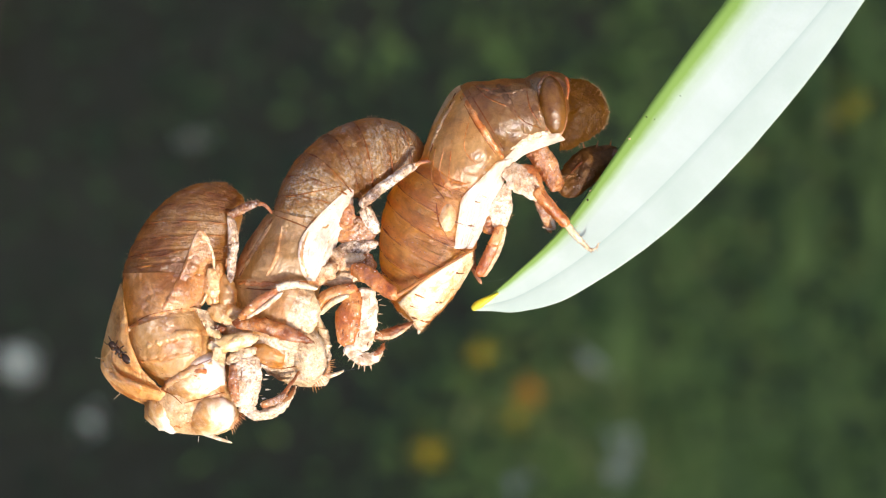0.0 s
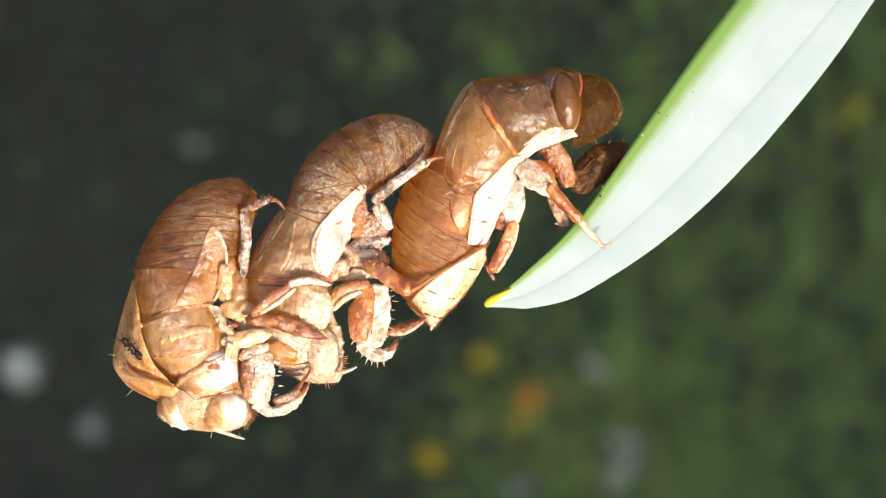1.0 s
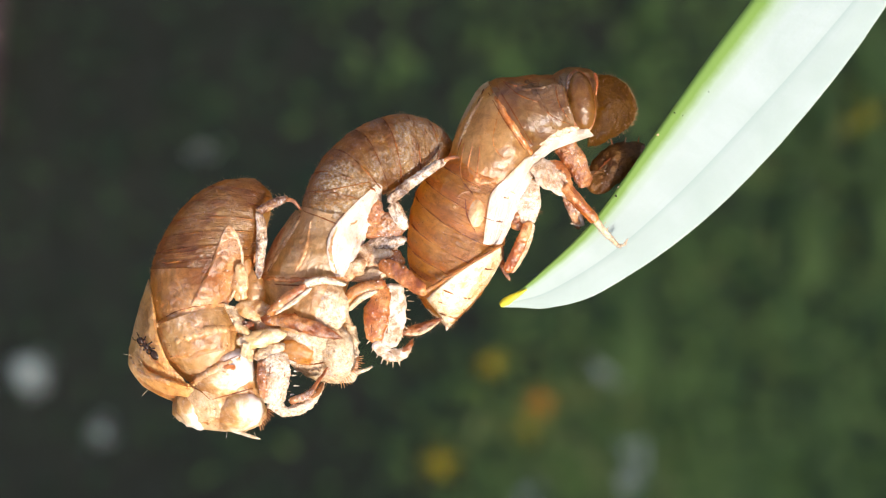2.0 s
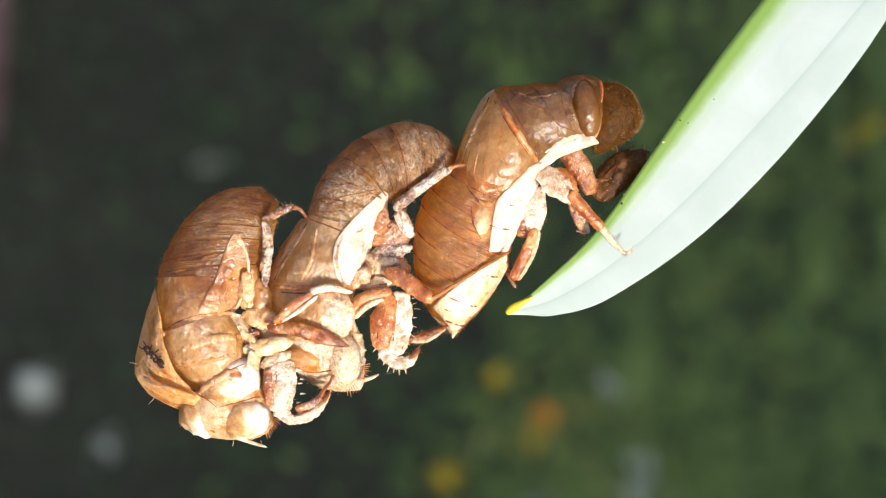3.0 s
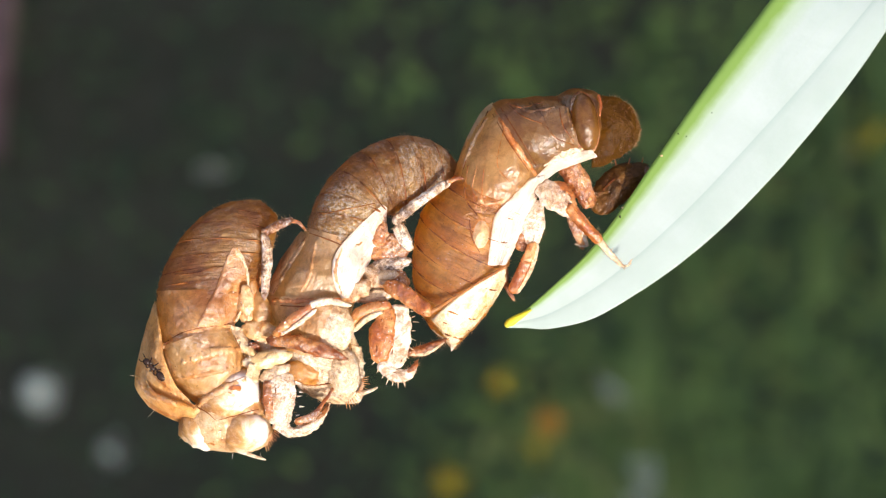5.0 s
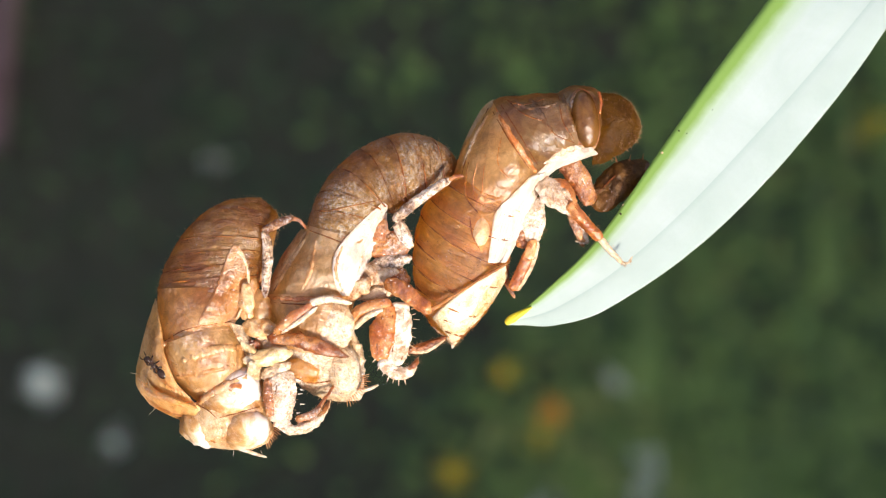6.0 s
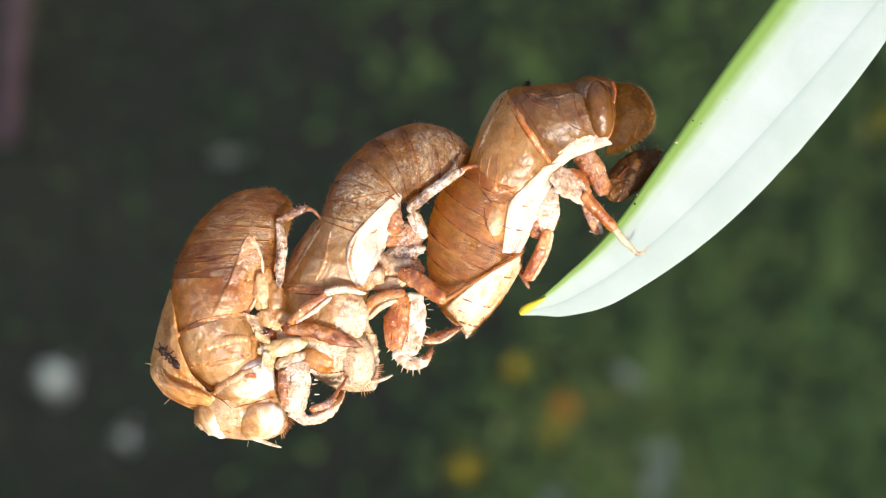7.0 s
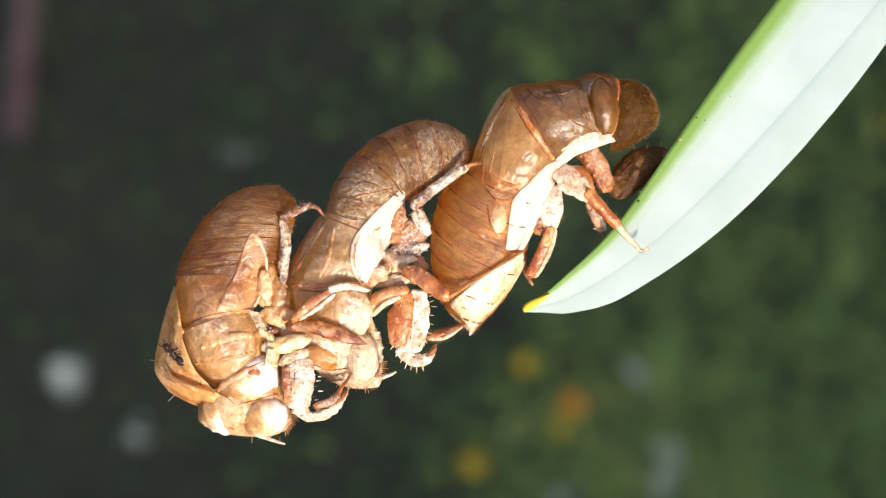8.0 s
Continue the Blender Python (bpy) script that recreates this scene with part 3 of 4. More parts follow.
def flower(x, y, high, size, petal_mat, label, seed, count=46):
    """A loose head of many tiny florets, thinning outwards, on a thin stem."""
    rnd = random.Random(seed)
    ob = new("flower")
    ob.location = (x, y, 0)
    tagged(ob, label, "flower", "flowers in the bed")
    verts = []
    for i in range(6):
        f = i / 5
        for k in range(6):
            verts.append(Vector((math.cos(k * 1.047) * 0.0009, math.sin(k * 1.047) * 0.0009, high * f - 0.002)))
    part("stem", (verts, grid_faces(6, 6, True)), GRASS, ob)
    vs, fs = [], []
    for _ in range(count):
        r, a = abs(rnd.gauss(0, size * 0.55)), rnd.uniform(0, 6.283)
        c = Vector((r * math.cos(a), r * math.sin(a), high - r * r / size * 0.3 + rnd.uniform(-0.001, 0.001)))
        w = size * rnd.uniform(0.09, 0.17)
        start = len(vs)
        vs.append(c - Vector((0, 0, w * 0.4)))
        for k in range(10):
            q = w * (1 if k % 2 else 0.55)
            vs.append(c + Vector((math.cos(k * 0.6283 + a) * q, math.sin(k * 0.6283 + a) * q, 0)))
        fs += [(start, start + 1 + k, start + 1 + (k + 1) % 10) for k in range(10)]
    part("flower_head", (vs, fs), petal_mat, ob, "", None, "stuff")
    return ob


def stick(x, y0, y1, r):
    verts = []
    for i in range(20):
        f = i / 19
        for k in range(12):
            a = 2 * math.pi * k / 12
            m = r * (1 + 0.12 * noise.noise(Vector((f * 9, math.cos(a), math.sin(a)))))
            verts.append((x + 0.004 * math.sin(f * 3) + m * math.cos(a), y0 + (y1 - y0) * f, r * 0.9 + m * math.sin(a)))
    faces = grid_faces(20, 12, True) + [tuple(range(12)), tuple(range(239, 227, -1))]
    me = bpy.data.meshes.new("stick")
    me.from_pydata(verts, [], faces)
    me.shade_smooth()
    me.materials.append(WOOD)
    return tagged(new("stick", me), "weathered brown wooden stick lying on soil", "stick")


def add_shade_wall():
    """An unseen plain wall, added across the sun's way some way behind the viewer: the bed lies in its shade, the leaf
    tip above it in the sun.
    """
    flat = Vector((SUN.x, SUN.y, 0)).normalized()
    far, high, thick, half = 1.5, 1.6, 0.2, 9.0
    bm = bmesh.new()
    bmesh.ops.create_cube(bm, size=1)
    for v in bm.verts:
        v.co = Vector((v.co.x * 2 * half, v.co.y * thick, (v.co.z + 0.5) * high - 0.02 * (v.co.z < 0)))
    bmesh.ops.bevel(bm, geom=bm.edges[:], offset=0.008, segments=2, affect="EDGES")
    me = bpy.data.meshes.new("shade_wall")
    bm.to_mesh(me)
    bm.free()
    me.materials.append(PLASTER)
    ob = new("shade_wall", me)
    ob.location = flat * (far + thick / 2)
    ob.rotation_euler = (0, 0, math.atan2(flat.y, flat.x) - math.pi / 2)
    return tagged(ob, "unseen grey plastered wall, added to shade the bed", "wall", "", "structure")


ground()
add_shade_wall()
blades("weeds", [(0.15, 0.0, 0.08, 0.05, 2100), (0.065, 0.01, 0.03, 0.035, 900), (0.16, 0.12, 0.05, 0.07, 700), (0.08, 0.17, 0.07, 0.04, 420)], 0.015, 0.0047, (0.15, 0.7), GRASS, 3, "low green weeds covering dark soil")
blades("dark_weeds", [(0.08, 0.08, 0.12, 0.1, 2100), (-0.12, 0.15, 0.12, 0.08, 300), (0, 0.1, 0.4, 0.4, 1800)], 0.016, 0.0044, (0.1, 0.7), DARKLEAF, 4, "dark green low leaves on the soil")
blades("long_grass", [(0.160, 0.09, 0.004, 0.10, 34), (0.19, 0.07, 0.005, 0.10, 36), (0.09, 0.06, 0.012, 0.08, 8), (0.13, 0.02, 0.02, 0.05, 14), (0.075, 0.02, 0.006, 0.03, 7)], 0.07, 0.005, (0.1, 0.5), GRASS, 6, "long green grass blades over the soil", math.pi / 2)
blades("light_weeds", [(0.066, 0.03, 0.012, 0.018, 70), (0.045, 0.035, 0.012, 0.012, 40), (0.075, 0.005, 0.012, 0.012, 50), (0.03, 0.02, 0.012, 0.012, 30), (0.17, 0.14, 0.015, 0.02, 40), (0.12, 0.06, 0.05, 0.05, 60)], 0.016, 0.0042, (0.3, 0.9), LIGHTLEAF, 8, "pale yellow-green leaves among dark weeds")
for x, y, h, r, mat, lab, sd, k in (
    (0.036, 0.031, 0.03, 0.0075, TANGERINE, "small orange flower head on a thin stem", 1, 110),
    (0.0165, 0.048, 0.025, 0.0072, YELLOW, "small yellow flower head on a thin stem", 2, 75),
    (0.031, 0.022, 0.02, 0.010, YELLOW, "small yellow flower head on a thin stem", 7, 18),
    (-0.0055, 0.006, 0.025, 0.009, YELLOW, "small yellow flower head on a thin stem", 3, 70),
    (0.179, 0.155, 0.03, 0.012, YELLOW, "small yellow flower head on a thin stem", 4, 16),
    (0.061, 0.044, 0.03, 0.009, WHITE, "small white flower head on a thin stem", 5, 18),
    (0.077, 0.008, 0.03, 0.012, WHITE, "small white flower head on a thin stem", 6, 18),
    (0.072, -0.002, 0.03, 0.010, WHITE, "small white flower head on a thin stem", 8, 16),
    (0.03, -0.006, 0.02, 0.012, WHITE, "small white flower head on a thin stem", 9, 8),
    (-0.1825, 0.046, 0.012, 0.0088, WHITE, "small white flower head low on dark soil", 10, 290),
    (-0.1505, 0.019, 0.012, 0.0078, WHITE, "small white flower head low on dark soil", 11, 34),
    (-0.108, 0.144, 0.012, 0.009, WHITE, "small white flower head low on dark soil", 12, 9),
):
    flower(x, y, h, r * 0.8, mat, lab, sd, k)
stick(-0.211, 0.152, 0.42, 0.0055)


# ---- the leaf ----
def leaf():
    ob = thing("leaf", (838, 545, 0), "long glaucous pale green leaf with yellow tip", "leaf")
    # margin, fold and other margin, from the tip to beyond the view and down to the ground
    table = [
        (836, 541, 834, 546, 837, 551, 0), (858, 529, 862, 540, 866, 551, 0), (905, 491, 925, 520, 925, 551, 0), (1000, 398, 1030, 455, 1015, 523, -4),
        (1110, 243, 1150, 350, 1170, 419, -8), (1200, 115, 1270, 225, 1310, 284.5, -16), (1290, -5, 1400, 80, 1449, 118, -30), (1375, -120, 1515, -60, 1564, -45, -60),
        (1500, -330, 1670, -260, 1730, -240, -200), (1640, -680, 1850, -620, 1920, -600, -700), (1760, -1150, 2000, -1100, 2080, -1090, -1900), (1850, -1600, 2110, -1560, 2200, -1550, -4200), (1900, -1900, 2150, -1880, 2230, -1870, -7000), (1920, -2080, 2130, -2080, 2200, -2080, -9900)]
    run = curve(table, 150)
    verts, uvs, m = [], [], 25
    for i, (ax, ay, mx, my, bx, by, d) in enumerate(run):
        w = min(1.0, i / 26) ** 0.7
        for j in range(2 * m):
            top = j < m
            v = j / (m - 1) if top else 1 - (j - m) / (m - 1)
            if v < 0.5:
                x, y = ax + (mx - ax) * v * 2, ay + (my - ay) * v * 2
            else:
                x, y = mx + (bx - mx) * (v * 2 - 1), my + (by - my) * (v * 2 - 1)
            bow = math.sin(math.pi * v) ** 0.85
            dip = -3.5 * math.exp(-((v - 0.52) / 0.1) ** 2) * w
            keel = (5 if v < 0.5 else -4) * abs(2 * v - 1) ** 1.4 * w
            dd = d + (keel + dip * 0.25 if top else keel - 3 - 26 * bow * (0.4 + 0.6 * w))
            p = V(x, y, dd) if d > -150 else Vector(((x - 784) * U, (441 - y) * U, dd * U))
            verts.append(p)
            uvs.append((v, i / 149))
    faces = grid_faces(150, 2 * m, True)
    faces.append(tuple(range(2 * m - 1, -1, -1)))
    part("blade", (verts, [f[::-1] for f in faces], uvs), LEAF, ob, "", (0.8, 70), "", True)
    rim = [(r[0] + 1, r[1] + 1, r[6] + 2 * min(1.0, i / 26) ** 0.7, 1.7) for i, r in enumerate(run) if i in range(4, 76, 3)]
    part("margin", limb(rim, 90, 10), RIM, ob, "raised green margin of the leaf", (0.7, 9))
    part("tip", limb([(836, 547, 2, 4), (845, 541, 4, 7.5), (858, 533, 6, 6), (882, 519, 7, 1.5)], 20, 12, 0.8), TIPYELLOW, ob, "yellow tip of the leaf", (0.8, 9))
    for k, (x, y, r, mat) in enumerate([(1114, 246, 3.2, PALE), (1144, 207, 2.4, ANT), (1040, 354, 3.2, ANT), (1158, 212, 1.8, ANT), (1044, 338, 2.2, PALE), (1204, 170, 1.5, ANT)]):
        part("speck", lump(x, y, surface(ob, x, y) + 0.6, r * 0.8, r * 0.6, 1.0, 40 * k, 6, 8), mat, ob)
    return ob


# ---- cicada shells ----
def abdomen(ob, table, count, mat, seed, hair=40, lap=0.03, power=2.2, flare=0.016, pale=0, seam_r=1.5, line=None):
    """Overlapping rings from the tail to the waist."""
    for i in range(count):
        lo, hi = i / count, min(1.0, (i + 1) / count + lap)

        def shape(s, th, lo=lo, hi=hi):
            f = (s - lo) / (hi - lo)
            return 0.988 + flare * (1 - f) ** 1.5 - (0.01 if flare else 0) * math.exp(-((f - 0.7) / 0.08) ** 2)
        geo = ribs(table, 14, 64, power, shape, lo, hi, (i == 0, False), -0.05)
        if i > pale:
            row = geo[0][3:30] if i % 2 else geo[0][2:29]
            part("ring_seam", cord([Vector(v) for v in row], seam_r, i + seed), line or SEAM, ob)
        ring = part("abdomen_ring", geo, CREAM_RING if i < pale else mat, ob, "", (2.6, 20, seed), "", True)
        if hair:
            part("fuzz", hairs(fuzz(geo, hair * 2, seed * 9 + i, facing_edge), 8, 0.28, i), BRISTLE, ring, "", None, "stuff")


def body_part(name, ob, table, mat, seed, n=30, power=2.2, shape=None, amp=4.0, size=28, hair=0, label="", around=60, tip=False):
    geo = ribs(table, n, around, power, shape, 0, 1, (False, tip))
    p = part(name, geo, mat, ob, label, (amp, size, seed), "", True)
    if hair:
        part("fuzz", hairs(fuzz(geo, hair, seed, facing_edge), 9, 0.36, seed), BRISTLE, p, "", None, "stuff")
    return p


def leg(ob, name, pieces, seed, hair=14):
    """A leg: named pieces of (name, material, points, flatness). PALE edge pieces paint in its sunlit side."""
    base = new(name)
    base.parent = ob
    base.empty_display_size = 0.002
    for k, (what, mat, pts, flat) in enumerate(pieces):
        pts = [(*p[:3], p[3] * 0.8) for p in pts]
        big = max(p[3] for p in pts)
        geo = limb(pts, 30, 18, flat * 0.8, 2, seed + k)
        part(what, geo, mat, base, "", (min(4.5, big * 0.27), max(6, big * 0.8), seed + k), "", True)
        if big > 6:
            run = curve(pts, 24)
            # The PALE cord paints a highlight on the lit side, between dark grooves.
            for shift, mat_line, lift, w in ((-0.45, SEAM, 0.83, 0.06), (0.3, PALE, 0.90, 0.05), (0.62, SEAM, 0.70, 0.04)):
                way = run[-1] - run[0]
                off = Vector((way[1], -way[0], 0)).normalized()
                if off.x * 0.5 + off.y * 0.8 < 0:
                    off = -off
                line = [V(p[0] + off.x * p[3] * shift, p[1] + off.y * p[3] * shift, p[2] + p[3] * flat * 0.8 * lift) for p in run[2:-2]]
                part("groove" if mat_line is SEAM else "lit_streak", cord(line, big * w, seed + k + shift), mat_line, base)
            rnd = random.Random(seed + k)
            roots = [(V(p[0] + off.x * p[3] * q, p[1] + off.y * p[3] * q, p[2]), Vector((off.x * q, -off.y * q, rnd.uniform(-0.3, 0.5)))) for p in run[3:-1] for q in (1, -1) if rnd.random() < 0.3]
            part("spine_fringe", hairs(roots, 6.5, 0.45, seed + k, 0.3), BRISTLE, base, "", None, "stuff")
        if hair:
            part("fuzz", hairs(fuzz(geo, hair * 2, seed + k), 8, 0.3, seed + k), BRISTLE, base, "", None, "stuff")
    return base


def cord(points, r, seed):
    """A thin uneven line through points in macro axes."""
    verts, m = [], len(points)
    for k, p in enumerate(points):
        tan = (points[min(k + 1, m - 1)] - points[max(k - 1, 0)]).normalized()
        a = tan.orthogonal().normalized()
        b = tan.cross(a)
        w = r * U * max(0.05, 0.42 + 1.5 * noise.noise(Vector((k * 0.22, seed * 3.1, 0))))
        for j in range(6):
            verts.append(p + (a * math.cos(j * 1.047) + b * math.sin(j * 1.047)) * w)
    return verts, grid_faces(m, 6, True)


def seam(ob, points, r=1.6, mat=None, lift=0.6, name="seam"):
    """A fine line or raised fold that follows the skin through (x, y) points."""
    run = curve(points, 26)
    d = np.array([surface(ob, x, y) for x, y in run])
    d = np.convolve(np.pad(d, 2, mode="edge"), np.ones(5) / 5, "valid")
    pts = [(x, y, dd + lift, r * (0.35 + 0.65 * math.sin(math.pi * (k + 1) / 28))) for k, ((x, y), dd) in enumerate(zip(run, d))]
    return part(name, limb(pts, 40, 7, 0.7), mat or SEAM, ob, "", (r * 0.5, 6))


def crumbs(ob, areas, mat, seed, name="dirt", share=0.4):
    """Tiny flecks of dried mud on the skin: areas of (x, y, spread, count, size)."""
    rnd = random.Random(seed)
    verts, faces = [], []
    for cx, cy, spread, count, size in areas:
        for _ in range(int(count * share)):
            x, y = rnd.gauss(cx, spread), rnd.gauss(cy, spread)
            d = surface(ob, x, y, -999)
            if d < -200:
                continue
            r = size * rnd.uniform(0.25, 0.8)
            start = len(verts)
            tilt = rnd.uniform(0, 6.28)
            for k in range(6):
                a = tilt + k * 1.047
                q = r * rnd.uniform(0.6, 1.3)
                verts.append(V(x + q * math.cos(a), y + q * 0.7 * math.sin(a), d - 0.3))
            verts.append(V(x, y, d + min(r * 0.5, 1.6)))
            faces += [(start + (k + 1) % 6, start + k, start + 6) for k in range(6)]
    return part(name, (verts, [f[::-1] for f in faces]), mat, ob, "", None, "stuff")


def teeth(ob, points, length, mat, seed, width=1.6):
    """Short pointed spines: (x, y, depth, angle in degrees) each."""
    rnd = random.Random(seed)
    for x, y, d, a in points:
        ln = length * rnd.uniform(0.7, 1.2)
        ex, ey = x + ln * math.cos(radians(a)), y - ln * math.sin(radians(a))
        part("spine", limb([(x, y, d, width), ((x + ex) / 2, (y + ey) / 2, d + 1, width * 0.7), (ex, ey, d, 0.3)], 7, 6), mat, ob)


def shell_on_leaf():
    ob = thing("cicada_shell", (1000, 400, 20), "empty amber cicada shell clinging to the leaf tip, back split open", "insect shell", "cicada shells")
    # Cream tail rings and a pale belly sheet paint in the sunlit underside.
    abdomen(ob, [(740, 585, 745, 586, 0, 3), (722, 567, 748, 583, 0, 16), (704, 549, 754, 577, 0, 30), (688, 525, 768, 564, 0, 46), (678, 495, 786, 546, 0, 58), (672, 456, 804, 523, 0, 68), (673, 410, 822, 493, 0, 76), (682, 360, 838, 452, 0, 82), (700, 325, 850, 402, 0, 82), (730, 298, 859, 362, 0, 80), (748, 275, 870, 335, 0, 76)], 11, ORANGE_RING, 11, pale=2, seam_r=2.4)
    part("lit_belly_sheet", sheet([(704, 536, 40), (742, 503, 60), (790, 472, 70), (836, 444, 60)], [(744, 585, 4), (778, 551, 6), (811, 513, 8), (840, 466, 12)], 3, 1.5, cling=ob), PEARL, ob, "underside of the abdomen, its sunlit white painted on", (2, 18), "", True)
    part("tail_spine", limb([(742, 575, 0, 6), (742, 584, 2, 4), (740, 592, 2, 0.5)], 10, 8), PALE, ob)
    body_part("thorax", ob, [(742, 300, 866, 352, 0, 76), (757, 250, 880, 332, 0, 86), (783, 198, 892, 312, 0, 90), (816, 156, 900, 288, 0, 86)], FILM, 12, hair=20)
    body_part("pronotum", ob, [(814, 155, 897, 290, 0, 86), (832, 148, 908, 284, 0, 91), (850, 146, 920, 275, 0, 92), (890, 142, 950, 262, 0, 86), (932, 140, 984, 246, 0, 74)], UMBER, 13, hair=30, amp=5, size=34)
    body_part("head", ob, [(926, 143, 980, 248, 0, 66), (944, 131, 992, 246, 0, 72), (965, 126, 1000, 241, 0, 64), (990, 131, 1006, 240, 0, 54), (1010, 143, 1012, 238, 0, 40)], UMBER, 14, hair=30)
    body_part("clypeus", ob, [(1002, 140, 990, 266, 0, 40), (1030, 141, 1008, 264, 0, 50), (1054, 154, 1034, 250, 0, 46), (1069, 176, 1056, 236, 0, 32), (1076, 200, 1070, 222, 0, 10)], DUSK, 15, shape=lambda s, th: 1 + 0.008 * math.sin(s * 70), hair=300, tip=True)
    part("eye_rim", lump(976, 188, 54, 27, 58, 22, -8), BROWN, ob, "", (1.0, 20), "", True)
    part("eye", lump(978, 187, 60, 24, 53, 26, -8), EYE, ob, "glossy olive-amber eye", (1.0, 26), "", True)
    part("eye", lump(977, 187, -60, 25, 56, 26, -8), EYE, ob, "glossy olive-amber eye", (1.0, 20))
    part("antenna", limb([(1002, 138, 46, 3), (1006, 155, 52, 2.6), (1004, 176, 56, 1.4)], 14, 8), ORANGE, ob)
    part("collar_edge", sheet([(890, 283, 66), (918, 258, 74), (955, 240, 70), (990, 236, 58)], [(900, 296, 30), (926, 276, 38), (960, 262, 36), (1000, 248, 34)], 6, 4, cling=ob), PAD, ob, "pale lower edge of the collar", (2.5, 20), "", True)
    part("wing_pad", sheet([(880, 286, 78), (848, 320, 84), (818, 352, 86), (809, 400, 84), (804, 440, 76)], [(908, 280, 26), (895, 315, 20), (877, 358, 18), (855, 405, 22), (837, 440, 34)], 2, 3, cling=ob), PAD, ob, "pale cream wing pad", (1.8, 34), "", True)
    part("split_edge", sheet([(740, 296, -20), (763, 226, -20), (794, 168, -20), (815, 150, -16)], [(757, 290, 20), (779, 228, 20), (801, 182, 16), (820, 163, 10)], 10, 6), LENS, ob, "raised rim of the split back", (1.5, 20), "", True)
    part("hind_wing_lobe", lump(790, 386, 64, 19, 34, 24, 8), LENS, ob, "", (1.5, 16), "", True)
    seam(ob, [(820, 166), (850, 222), (890, 280)], 6, ORANGE, -1.5, "suture_band")
    for pts, r, mat in (([(905, 262), (940, 240), (975, 232)], 9, PALE), ([(940, 142), (948, 180), (960, 215)], 5, UMBER), ([(880, 150), (905, 190), (930, 235)], 6, UMBER), ([(850, 150), (880, 168), (925, 160)], 5, UMBER), ([(760, 270), (785, 215), (806, 178)], 5, LENS), ([(776, 300), (800, 330), (840, 322)], 6, FILM)):
        seam(ob, pts, r, mat, -r * 0.45, "fold")
    for pts in ([(757, 288), (770, 245), (793, 195), (806, 165)], [(814, 172), (845, 226), (878, 274)], [(828, 160), (860, 212), (893, 268)], [(836, 150), (866, 160), (905, 150)], [(930, 145), (938, 190), (958, 222)], [(840, 152), (868, 176), (905, 190)], [(905, 188), (925, 214), (958, 228)], [(770, 262), (764, 318), (786, 352)], [(772, 360), (776, 390), (790, 418)]):
        seam(ob, pts, 1.25)
    for pts in ([(832, 205), (822, 262), (850, 300)], [(800, 248), (794, 320), (802, 346)], [(786, 262), (778, 300), (784, 340)], [(782, 346), (788, 326), (796, 308)], [(790, 348), (796, 330), (804, 314)]):
        seam(ob, pts, 0.9, ORANGE, 0.2, "vein")
    leg(ob, "middle_leg", [("coxa", MOTTLE, [(896, 296, 34, 18), (914, 314, 42, 28), (936, 332, 44, 24), (960, 350, 42, 13)], 0.55), ("femur", ORANGE, [(908, 302, 40, 10), (938, 305, 38, 14), (956, 342, 44, 11)], 0.9), ("tibia", ORANGE, [(946, 334, 48, 13), (975, 368, 48, 13), (1006, 400, 42, 10)], 1), ("tarsus", PALE, [(1000, 393, 42, 8), (1022, 420, 34, 6.5), (1046, 445, 26, 3)], 1), ("claw", PALE, [(1042, 441, 28, 3), (1053, 441, 30, 2.4), (1060, 430, 30, 1)], 1)], 31, 20)
    leg(ob, "front_leg", [("femur", BROWN, [(945, 262, 20, 26), (966, 292, 25, 24), (988, 336, 10, 17)], 0.9), ("tibia", OLIVE, [(988, 336, 0, 18), (1012, 322, -25, 34), (1045, 292, -45, 36), (1092, 264, -60, 12)], 0.7), ("claw", BROWN, [(1080, 266, -55, 12), (1110, 300, -65, 8), (1120, 340, -66, 3)], 1)], 37, 30)
    teeth(ob, [(1034, 262, -40, 100), (1056, 260, -44, 75), (1080, 258, -50, 80)], 12, BROWN, 3)
    leg(ob, "hind_leg", [("coxa", MOTTLE, [(884, 325, 10, 22), (888, 362, 18, 26), (884, 390, 20, 20), (880, 406, 22, 10)], 0.5), ("trochanter", BROWN, [(866, 384, 20, 8), (862, 404, 20, 11), (878, 408, 20, 6)], 0.9), ("tibia", ORANGE, [(886, 400, 26, 10), (868, 445, 26, 12), (846, 489, 22, 10)], 0.9), ("tibia_edge", PALE, [(893, 402, 24, 6), (880, 445, 24, 7), (855, 490, 20, 6)], 0.9), ("tarsus", BROWN, [(836, 440, 8, 6), (838, 475, 4, 6), (852, 503, 0, 3)], 1)], 41, 20)
    leg(ob, "far_leg", [("tibia", BROWN, [(948, 340, -20, 10), (960, 375, -24, 9), (975, 412, -26, 6)], 1), ("tarsus", PALE, [(962, 335, -30, 4), (972, 375, -30, 6), (982, 405, -28, 4)], 1), ("claw", PALE, [(984, 402, -28, 4), (975, 406, -24, 3), (960, 402, -22, 1)], 1)], 43, 8)
    crumbs(ob, [(740, 430, 45, 120, 1.6), (860, 240, 60, 90, 1.3), (1040, 205, 25, 60, 1.5)], SEAM, 6)
    crumbs(ob, [(900, 360, 20, 120, 2.2), (770, 530, 28, 160, 1.8), (760, 430, 30, 120, 1.5), (870, 250, 50, 80, 1.3), (985, 300, 20, 80, 1.8), (1000, 370, 20, 60, 1.8)], CHALK, 7, "dried_mud")
    return ob


